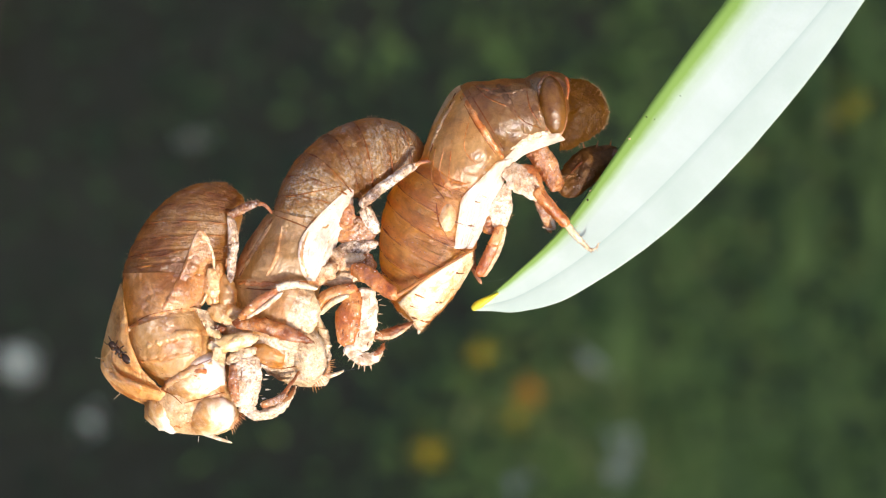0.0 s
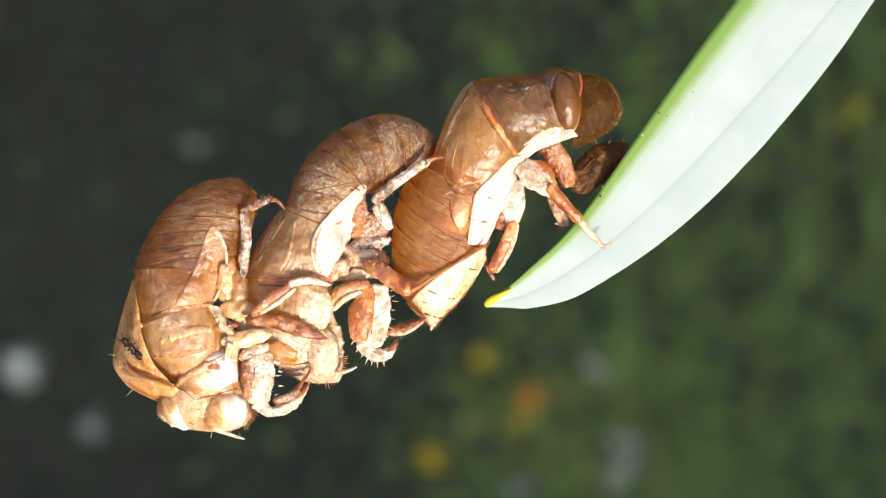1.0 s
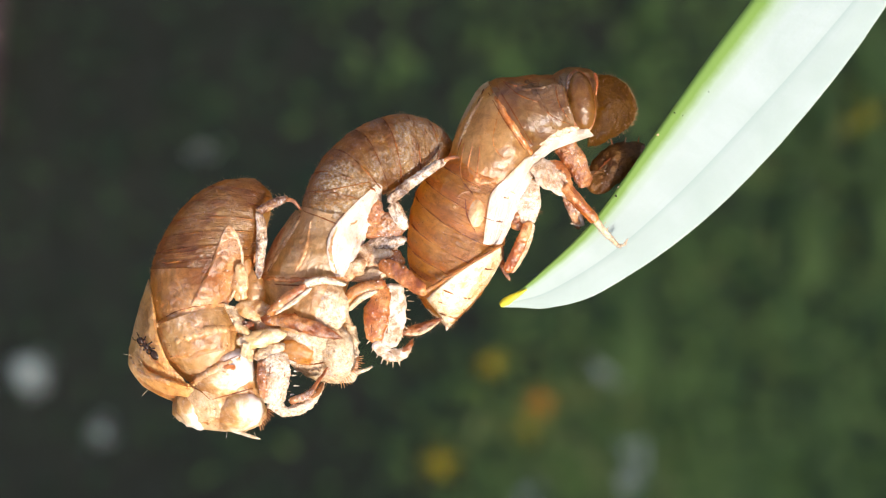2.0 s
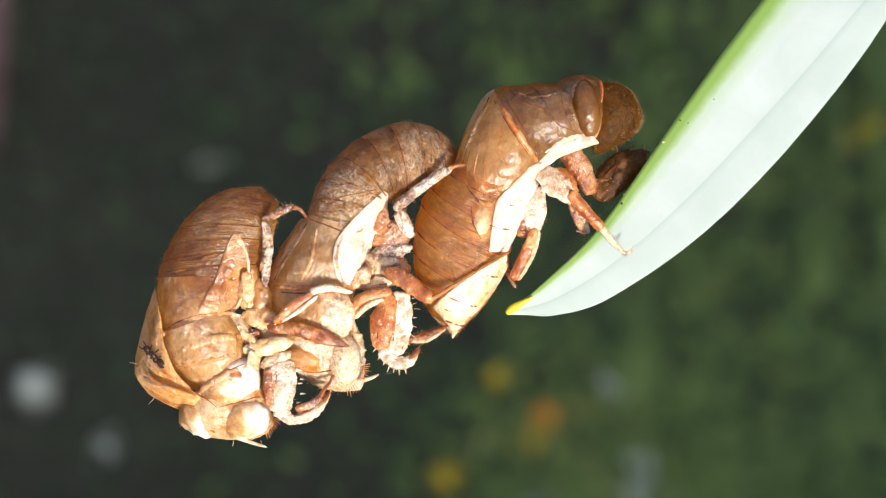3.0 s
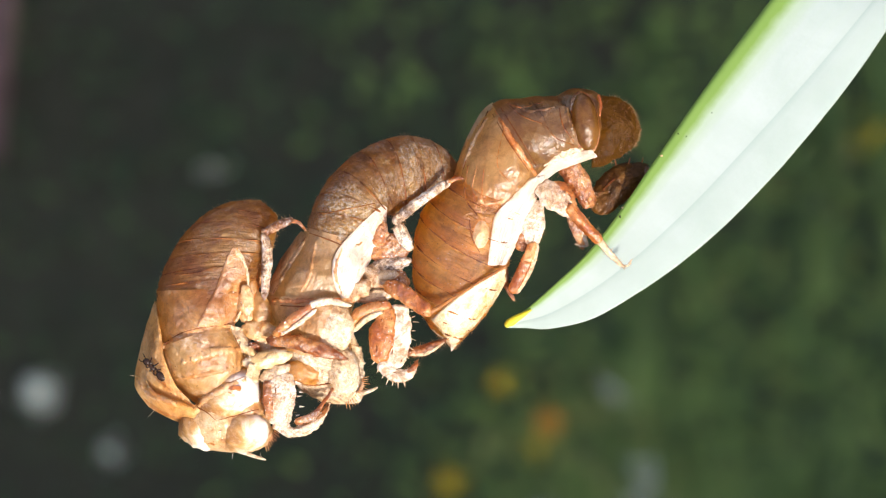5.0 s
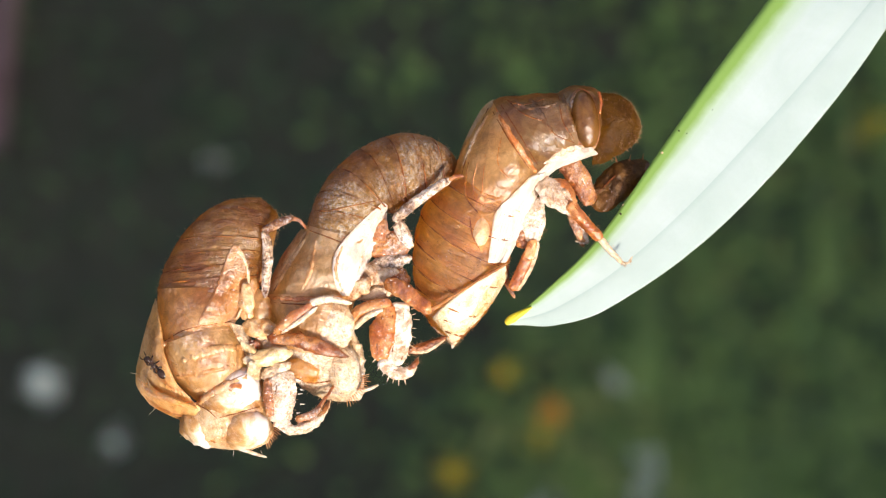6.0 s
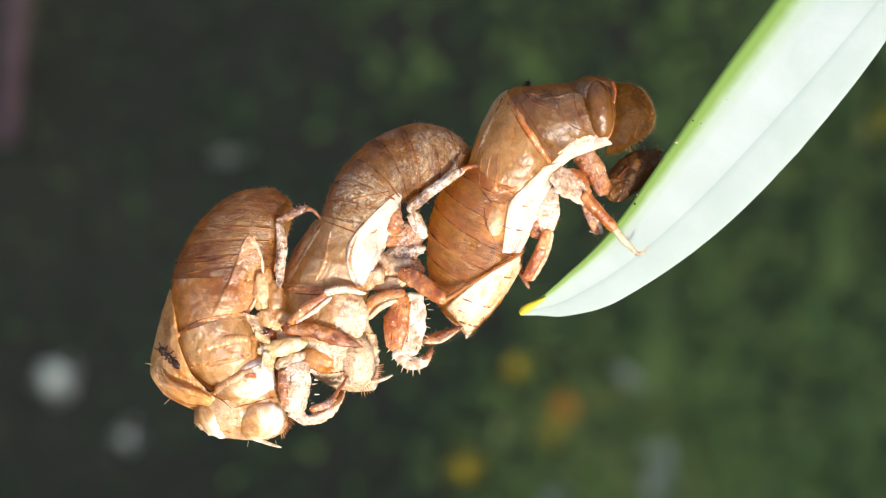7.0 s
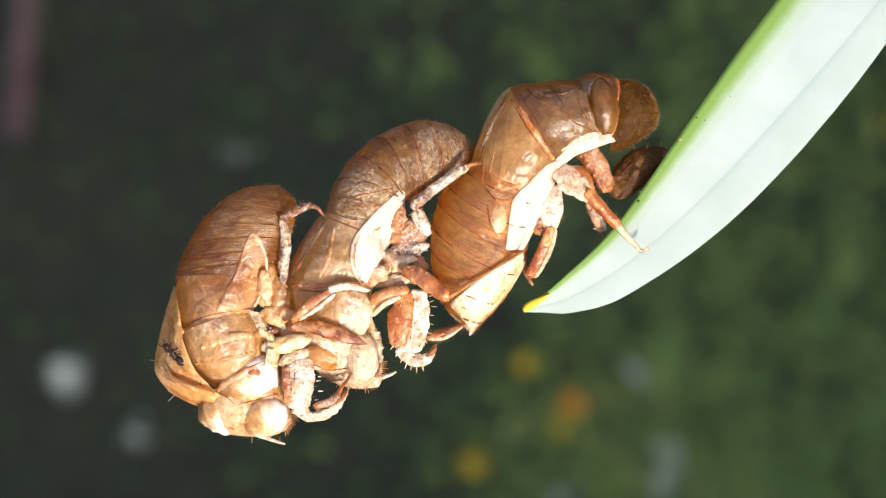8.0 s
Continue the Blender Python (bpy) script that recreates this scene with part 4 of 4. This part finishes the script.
def shell_between():
    ob = thing("cicada_shell", (700, 420, 60), "empty amber cicada shell gripping the shell beside it, head down", "insect shell", "cicada shells")
    abdomen(ob, [(752, 262, 752, 276, -20, 6), (735, 238, 744, 292, -15, 35), (703, 217, 718, 315, -8, 58), (662, 208, 686, 336, 0, 72), (618, 216, 655, 348, 0, 80), (572, 240, 640, 352, 0, 82), (530, 276, 632, 350, 0, 84), (502, 318, 622, 350, 0, 84), (490, 350, 605, 372, 0, 82), (482, 380, 588, 408, 0, 80)], 9, TAN_RING, 51, 60, seam_r=1.8)
    body_part("thorax", ob, [(484, 372, 580, 400, 0, 80), (458, 425, 592, 440, 0, 84), (434, 465, 588, 470, 0, 84), (413, 498, 575, 502, 0, 78)], GAUZE, 52, hair=20)
    body_part("pronotum", ob, [(410, 494, 572, 496, 0, 80), (412, 520, 566, 520, 0, 86), (424, 558, 562, 560, 0, 82), (438, 592, 562, 592, 0, 74)], GAUZE, 53, hair=20, amp=5)
    body_part("head", ob, [(438, 588, 562, 585, 0, 70), (446, 625, 578, 618, 0, 66), (470, 655, 584, 652, 0, 52), (500, 676, 580, 677, 0, 30), (532, 684, 568, 684, 0, 8)], PALE, 54, tip=True, hair=90, amp=5, size=20)
    part("wing_pad", sheet([(618, 332, 58), (574, 372, 80), (540, 410, 84), (528, 440, 84), (533, 478, 82), (545, 498, 78)], [(626, 338, 30), (623, 376, 14), (601, 422, 14), (578, 467, 18), (562, 498, 30)], 2, 3, cling=ob), PAD, ob, "pale cream wing pad", (1.8, 34), "", True)
    part("split_edge", sheet([(474, 378, -10), (438, 428, -10), (412, 482, -6)], [(486, 384, 30), (456, 430, 30), (424, 494, 30)], 10, 6), LENS, ob, "raised rim of the split back", (1.5, 20), "", True)
    part("eye", lump(532, 553, 64, 36, 46, 21, 12, 28, 40), PALE, ob, "pale swollen eye", (5, 20), "", True)
    part("face", lump(545, 630, 40, 32, 48, 34, -6), PALE, ob, "pale swollen face", (3, 14), "", True)
    part("cheek", lump(480, 630, 46, 36, 22, 24, 14), AMBER, ob, "", (3, 14), "", True)
    for k, (x, y, d, a, b, c, t, mat) in enumerate([(632, 410, 10, 40, 28, 16, -20, BROWN), (628, 440, 14, 44, 16, 14, -14, DUSTED), (600, 462, 22, 34, 22, 18, 20, MOTTLE), (620, 458, 32, 26, 9, 8, -8, PALE), (610, 494, 32, 42, 12, 12, -10, PALE), (572, 484, 46, 30, 18, 14, -30, MOTTLE), (645, 465, 12, 24, 18, 14, 30, BROWN), (614, 384, 26, 14, 24, 12, 10, BROWN)]):
        part("coxa", lump(x, y, d, a, b, c, t), mat, ob, "", (5, 13, k), "", True)
    seam(ob, [(412, 500), (470, 504), (545, 500)], 4.5, ORANGE, -0.5, "suture_band")
    for pts, r, mat in (([(485, 392), (455, 440), (425, 490)], 6, LENS), ([(500, 400), (490, 450), (470, 495)], 5, GAUZE), ([(430, 570), (470, 590), (520, 600)], 7, HONEY), ([(545, 410), (533, 450), (545, 490)], 4, HONEY), ([(560, 560), (575, 600), (580, 640)], 8, PALE)):
        seam(ob, pts, r, mat, -r * 0.4, "fold")
    for pts in ([(488, 352), (540, 343), (604, 330)], [(488, 382), (515, 392), (545, 404)], [(482, 388), (452, 440), (424, 488)], [(412, 508), (470, 513), (530, 508)], [(428, 562), (470, 572), (520, 590)], [(470, 560), (500, 590), (545, 600)], [(455, 640), (490, 652), (530, 648)]):
        seam(ob, pts, 1.25)
    leg(ob, "hind_leg", [("femur", DUSTED, [(668, 412, 44, 6), (658, 396, 52, 14), (644, 366, 62, 12)], 1), ("tibia", DUSTED, [(638, 366, 62, 9), (654, 350, 66, 12), (690, 322, 70, 11), (738, 291, 66, 8)], 1), ("claw", BROWN, [(732, 294, 66, 5), (748, 287, 66, 4), (762, 286, 62, 2)], 1)], 61, 26)
    leg(ob, "middle_leg", [("femur", ORANGE, [(622, 474, 50, 12), (655, 490, 66, 18), (702, 526, 84, 13)], 1), ("tibia", SEAM, [(692, 529, 80, 7), (714, 517, 80, 4.4), (770, 481, 76, 3.2), (800, 463, 72, 3.6), (842, 440, 60, 1.8)], 1)], 67, 40)
    leg(ob, "front_leg", [("trochanter", ORANGE, [(556, 552, 50, 10), (580, 524, 56, 14), (632, 510, 56, 12)], 1), ("trochanter_edge", PALE, [(566, 556, 54, 5), (590, 534, 62, 7), (618, 522, 62, 5)], 1), ("femur", ORANGE, [(630, 514, 54, 14), (618, 560, 58, 26), (614, 612, 56, 18)], 0.6), ("femur_edge", CHALK, [(648, 510, 48, 19), (648, 560, 52, 25), (638, 622, 52, 20)], 0.6), ("claw", CHALK, [(612, 612, 54, 14), (636, 634, 54, 14), (662, 634, 52, 12), (678, 616, 50, 3)], 0.8), ("claw_tip", BROWN, [(660, 630, 54, 5), (674, 620, 54, 6), (680, 608, 50, 2)], 0.8), ("tarsus", BROWN, [(658, 596, 46, 7), (690, 590, 44, 11), (732, 570, 44, 3)], 0.9), ("tarsus_edge", PALE, [(664, 598, 48, 3), (695, 596, 48, 4), (728, 576, 46, 2)], 0.9)], 71, 40)
    teeth(ob, [(612, 622, 56, 240), (620, 632, 56, 245), (628, 640, 56, 250), (636, 645, 56, 260), (645, 647, 56, 270), (655, 646, 56, 285), (604, 610, 56, 230), (652, 590, 54, 300), (658, 600, 54, 320), (664, 585, 54, 330)], 12, PALE, 7)
    teeth(ob, [(668, 522, 50, 10), (672, 540, 50, -5), (670, 556, 50, 0), (668, 570, 50, -20), (670, 532, 48, 20)], 9, PALE, 8, 1.0)
    teeth(ob, [(581 - 28 * (k / 15) ** 2, 640 + 2.9 * k, 42 + 4 * (k % 3), 14 - 6.4 * k) for k in range(16)], 14, ORANGE, 9, 0.9)
    part("antenna", limb([(572, 666, 40, 4), (590, 664, 44, 3.5), (609, 656, 46, 1.5)], 16, 8), PALE, ob, "", (1.2, 6))
    crumbs(ob, [(600, 270, 50, 160, 1.5), (540, 370, 35, 120, 1.7), (620, 420, 25, 60, 2.0), (640, 560, 20, 90, 1.6), (545, 630, 26, 90, 1.5)], SEAM, 16)
    crumbs(ob, [(642, 590, 20, 280, 3), (630, 440, 22, 200, 2.6), (540, 650, 28, 240, 2.8), (580, 500, 30, 140, 2.4), (690, 320, 20, 90, 2.0), (620, 280, 50, 320, 1.3)], CHALK, 17, "dried_mud")
    return ob


def shell_below():
    ob = thing("cicada_shell", (440, 420, 60), "empty amber cicada shell hanging head down from its neighbour", "insect shell", "cicada shells")
    abdomen(ob, [(388, 322, 402, 324, -4, 6), (346, 326, 428, 346, 0, 40), (303, 347, 432, 366, 0, 62), (264, 383, 429, 392, 0, 78), (241, 420, 422, 414, 0, 86), (226, 452, 412, 440, 0, 90), (219, 476, 404, 462, 0, 92), (217, 498, 396, 486, 0, 90)], 8, AMBER_RING, 81, 50, flare=0.006, seam_r=1.2)
    body_part("thorax", ob, [(217, 484, 362, 480, 0, 90), (216, 520, 364, 510, 0, 96), (219, 548, 360, 535, 0, 98), (224, 582, 352, 552, 0, 90)], AMBER, 82, hair=20, amp=4)
    part("wing_pad", sheet([(352, 406, 74), (338, 434, 88), (326, 470, 92), (306, 512, 92), (286, 550, 88)], [(362, 408, 60), (377, 440, 40), (378, 490, 36), (368, 525, 40), (350, 550, 60)], 1, 2, cling=ob), SPECKLED, ob, "amber wing pad with a pale edge", (1.6, 30), "", True)
    body_part("pronotum", ob, [(222, 584, 350, 540, 10, 90), (230, 615, 374, 580, 10, 97), (248, 648, 376, 620, 10, 92), (290, 686, 364, 642, 10, 76)], HONEY, 83, hair=20, amp=5, size=36)
    part("side_wall", sheet([(345, 545, 80), (366, 585, 84), (378, 615, 80), (372, 640, 76)], [(372, 552, 40), (392, 590, 44), (404, 620, 46), (400, 648, 46)], 10, 8, cling=ob), PALE, ob, "pale side of the collar", (3, 16), "", True)
    part("split_edge", sheet([(214, 500, 0), (196, 556, 0), (178, 636, 0), (186, 668, 4), (216, 698, 10), (262, 718, 18), (294, 724, 10)], [(224, 560, 56), (230, 605, 76), (246, 645, 76), (264, 668, 76), (286, 690, 72), (294, 702, 62), (304, 716, 20)], 14, 8), FLAP, ob, "curled flap of the split back", (3, 20), "", True)
    part("flap_fold", sheet([(196, 640, 44), (210, 662, 62), (245, 676, 80), (284, 692, 80)], [(204, 668, 40), (222, 684, 58), (250, 690, 78), (287, 697, 78)], 8, 6), FLAP, ob, "", (3, 14), "", True)
    body_part("head", ob, [(256, 700, 398, 632, 16, 56), (266, 730, 410, 674, 20, 64), (286, 756, 418, 716, 20, 60), (322, 768, 421, 742, 18, 44), (385, 770, 412, 759, 16, 10)], LENS, 84, tip=True, hair=60, amp=4, size=22)
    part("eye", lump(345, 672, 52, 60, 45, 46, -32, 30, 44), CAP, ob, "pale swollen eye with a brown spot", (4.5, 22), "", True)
    part("eye_spot", lump(353, 662, 95, 15, 9, 2, -20, 14, 22), ORANGE, ob, "", (3.0, 7))
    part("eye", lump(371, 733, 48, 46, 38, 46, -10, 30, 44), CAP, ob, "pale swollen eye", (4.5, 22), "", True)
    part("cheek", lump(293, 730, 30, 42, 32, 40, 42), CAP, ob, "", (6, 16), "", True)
    part("cheek_pit", lump(318, 744, 58, 13, 14, 8, 20, 10, 14), BROWN, ob, "", (3, 8))
    for k, (x, y, d, a, b, c, t, mat) in enumerate([(400, 520, 44, 20, 36, 14, -8, GAUZE), (400, 556, 50, 34, 20, 12, 12, LENS), (384, 596, 62, 28, 9, 10, 48, PEARL), (412, 606, 66, 46, 16, 12, -12, PEARL), (428, 630, 62, 30, 15, 10, -28, PALE), (382, 583, 60, 17, 8, 6, 4, BROWN), (398, 440, 10, 14, 40, 20, 4, ORANGE), (380, 486, 40, 17, 42, 16, 0, AMBER), (376, 512, 48, 18, 30, 12, 0, LENS), (446, 640, 48, 24, 18, 12, 0, PALE), (420, 582, 40, 30, 24, 16, 10, LENS)]):
        part("coxa", lump(x, y, d, a, b, c, t), mat, ob, "", (5, 13, k), "", True)
    part("scale", lump(377, 494, 84, 11, 21, 5, -14), LENS, ob, "", (1, 12))
    for pts, r, mat in (([(224, 584), (262, 566), (310, 551), (347, 546)], 7, HONEY), ([(347, 546), (362, 580), (380, 608)], 8, PALE), ([(262, 612), (310, 596), (362, 588)], 10, LENS), ([(250, 640), (300, 632), (352, 622)], 6, GAUZE), ([(288, 690), (325, 664), (376, 640)], 8, HONEY), ([(356, 412), (375, 445), (375, 500), (352, 545)], 3.5, PALE), ([(182, 640), (205, 668), (250, 684)], 5, HONEY), ([(196, 652), (228, 678), (276, 698)], 4, AMBER), ([(206, 590), (214, 632), (248, 664)], 3.5, AMBER), ([(196, 676), (232, 700), (272, 712)], 4, AMBER)):
        seam(ob, pts, r, mat, -r * 0.4, "fold")
    for pts in ([(248, 456), (288, 452), (322, 442)], [(224, 580), (270, 556), (345, 543)], [(346, 546), (362, 582), (380, 606)], [(288, 686), (330, 656), (374, 636)], [(326, 714), (360, 705), (398, 694)], [(285, 690), (305, 700), (322, 715)]):
        seam(ob, pts, 1.0)
    leg(ob, "hind_leg", [("tibia", DUSTED, [(407, 500, 60, 8), (411, 450, 66, 11), (412, 415, 66, 11), (407, 382, 66, 8)], 1), ("tarsus", BARK, [(404, 384, 66, 9), (432, 368, 64, 10), (458, 357, 60, 6)], 1), ("claw", BROWN, [(452, 361, 60, 4), (468, 363, 56, 4), (482, 378, 48, 2)], 1)], 91, 24)
    leg(ob, "middle_leg", [("femur", ORANGE, [(424, 564, 84, 8), (455, 540, 96, 13), (494, 512, 98, 9)], 1), ("femur_edge", PALE, [(436, 564, 92, 3), (466, 544, 104, 5), (500, 518, 104, 4)], 1), ("tibia", PALE, [(486, 512, 98, 8), (520, 504, 96, 8), (562, 512, 84, 4)], 1)], 97, 30)
    leg(ob, "front_leg", [("trochanter", BROWN, [(412, 572, 74, 10), (460, 576, 90, 15), (510, 592, 92, 15), (556, 606, 84, 4)], 0.9), ("femur", MOTTLE, [(440, 628, 62, 22), (438, 668, 66, 31), (432, 722, 60, 24)], 0.6), ("femur_edge", BROWN, [(412, 645, 70, 8), (414, 680, 76, 11), (418, 712, 68, 8)], 0.8), ("claw", MOTTLE, [(428, 714, 60, 18), (455, 734, 60, 12), (495, 722, 58, 11), (524, 684, 54, 3)], 0.8), ("claw_tip", SEAM, [(500, 712, 66, 2), (512, 702, 66, 5), (522, 684, 58, 2)], 0.8), ("tarsus", BROWN, [(462, 718, 66, 8), (492, 708, 66, 8), (508, 690, 64, 4.5), (531, 656, 58, 2.2)], 1), ("far_claw", CHALK, [(450, 645, 50, 9), (474, 646, 52, 6), (490, 648, 50, 2)], 1)], 101, 40)
    teeth(ob, [(460, 650, 60, 20), (466, 672, 60, 5), (470, 690, 60, 0), (464, 706, 60, 10), (470, 664, 60, -10)], 9, CHALK, 12, 1.6)
    teeth(ob, [(429 - 20 * (k / 15) ** 2, 712 + 2.9 * k, 44 + 4 * (k % 3), 12 - 6 * k) for k in range(16)], 14, ORANGE, 13, 0.9)
    part("antenna", limb([(358, 766, 50, 4), (385, 776, 54, 3.2), (411, 784, 56, 1.4)], 16, 8), PALE, ob, "", (1.2, 6))
    teeth(ob, [(352, 772, 50, 262), (268, 738, 30, 220), (212, 697, 20, 225), (185, 636, 10, 170), (400, 772, 50, 290)], 14, PALE, 14, 0.6)
    crumbs(ob, [(300, 420, 50, 200, 1.6), (210, 620, 20, 60, 2.0), (270, 690, 20, 60, 2), (355, 440, 20, 90, 1.8), (320, 745, 10, 40, 2), (440, 660, 22, 90, 1.7), (410, 610, 25, 60, 1.6)], SEAM, 26)
    crumbs(ob, [(440, 670, 20, 260, 3), (410, 600, 26, 220, 3), (480, 722, 20, 120, 2.4), (409, 440, 8, 60, 2.2), (300, 420, 45, 260, 1.3), (330, 730, 26, 100, 1.8), (350, 500, 16, 90, 2.2), (330, 620, 40, 120, 1.6)], CHALK, 27, "dried_mud")
    return ob


# ---- ants and threads ----
def ant(label, k=1.0):
    """A small black ant, head towards up, legs spread; k sets its size."""
    ob = thing("ant", (784, 441, 0), label, "ant", "ants on the shells")

    def at(x, y, d, r=1.0):
        return (784 + x * k, 441 + y * k, d * k, r * k)

    def bead(name, y, d, ax, ay, ad):
        part(name, lump(*at(0, y, d)[:3], ax * k, ay * k, ad * k), ANT, ob, "", (0.8 * k, 5))
    bead("head", -21, 6, 7, 7.5, 6)
    bead("thorax", -7, 6, 5, 9, 5)
    bead("waist", 5, 4.5, 2, 3, 2)
    bead("abdomen", 18, 6, 8.5, 12, 7.5)
    for side in (-1, 1):
        for y, out, back in ((-11, 11, -9), (-6, 13, 2), (-1, 11, 12)):
            part("leg", limb([at(side * 3, y, 5, 2.0), at(side * out * 0.6, y + back * 0.4, 9, 1.7), at(side * out, y + back, 0, 1.1)], 10, 6), ANT, ob)
        part("antenna", limb([at(side * 2, -26, 6, 1.1), at(side * 7, -30, 8, 1.0), at(side * 8, -37, 6, 0.7)], 10, 6), ANT, ob)
    return ob


def thread(a, b, sag, label):
    ob = thing("silk_thread", a, label, "thread", "silk threads")
    m = ((a[0] + b[0]) / 2, (a[1] + b[1]) / 2 + sag, (a[2] + b[2]) / 2)
    part("strand", limb([(*a, 0.08), (*m, 0.08), (*b, 0.08)], 16, 5), SILK, ob)
    return ob


def motions():
    # the ant on the far side of the back climbs to the ridge and peers over it
    stay = [(0, 846, 196, -78, 0, 0, 10), (4.6, 846, 190, -76, 0, 0, 10), (5.4, 848, 172, -62, 0, 20, 8), (5.8, 849, 164, -40, 20, 20, 40), (6.1, 845, 156, -34, 20, 10, 20), (6.4, 844, 146, -30, 30, 0, 4), (6.6, 842, 152, -30, 20, 0, -12),
            (6.9, 847, 151, -30, 20, 0, 40), (7.2, 846, 151, -32, 20, 0, 42), (7.4, 849, 152, -30, 20, 0, 14), (7.6, 850, 148, -30, 20, 0, 4), (7.8, 852, 164, -30, 20, 0, 60), (8, 858, 158, -30, 10, 0, 84)]
    walk(climber, [(t, FACE @ Matrix.Translation(V(x, y - 5, d)) @ pose(0, 0, 0, rx, ry, -rz)) for t, x, y, d, rx, ry, rz in stay])


leaf()
shell_on_leaf()
shell_between()
hung = shell_below()
climber = ant("small black ant climbing over the amber shell's back", 0.55)
still = ant("small black ant sitting on the split amber shell", 0.92)
still.matrix_world = FACE @ Matrix.Translation(V(216, 622, surface(hung, 216, 622))) @ pose(0, 0, 0, 0, -30, 46)
thread((684, 608, 50), (742, 578, 10), 3, "fine silk thread between claw and shell tail")
thread((610, 657, 46), (664, 640, 50), 3, "fine silk thread between feeler and claw")
thread((524, 684, 54), (566, 680, 36), 2, "fine silk thread between claw and face")
thread((851, 500, 6), (903, 492, 6), 1, "fine silk thread between foot and leaf")
motions()
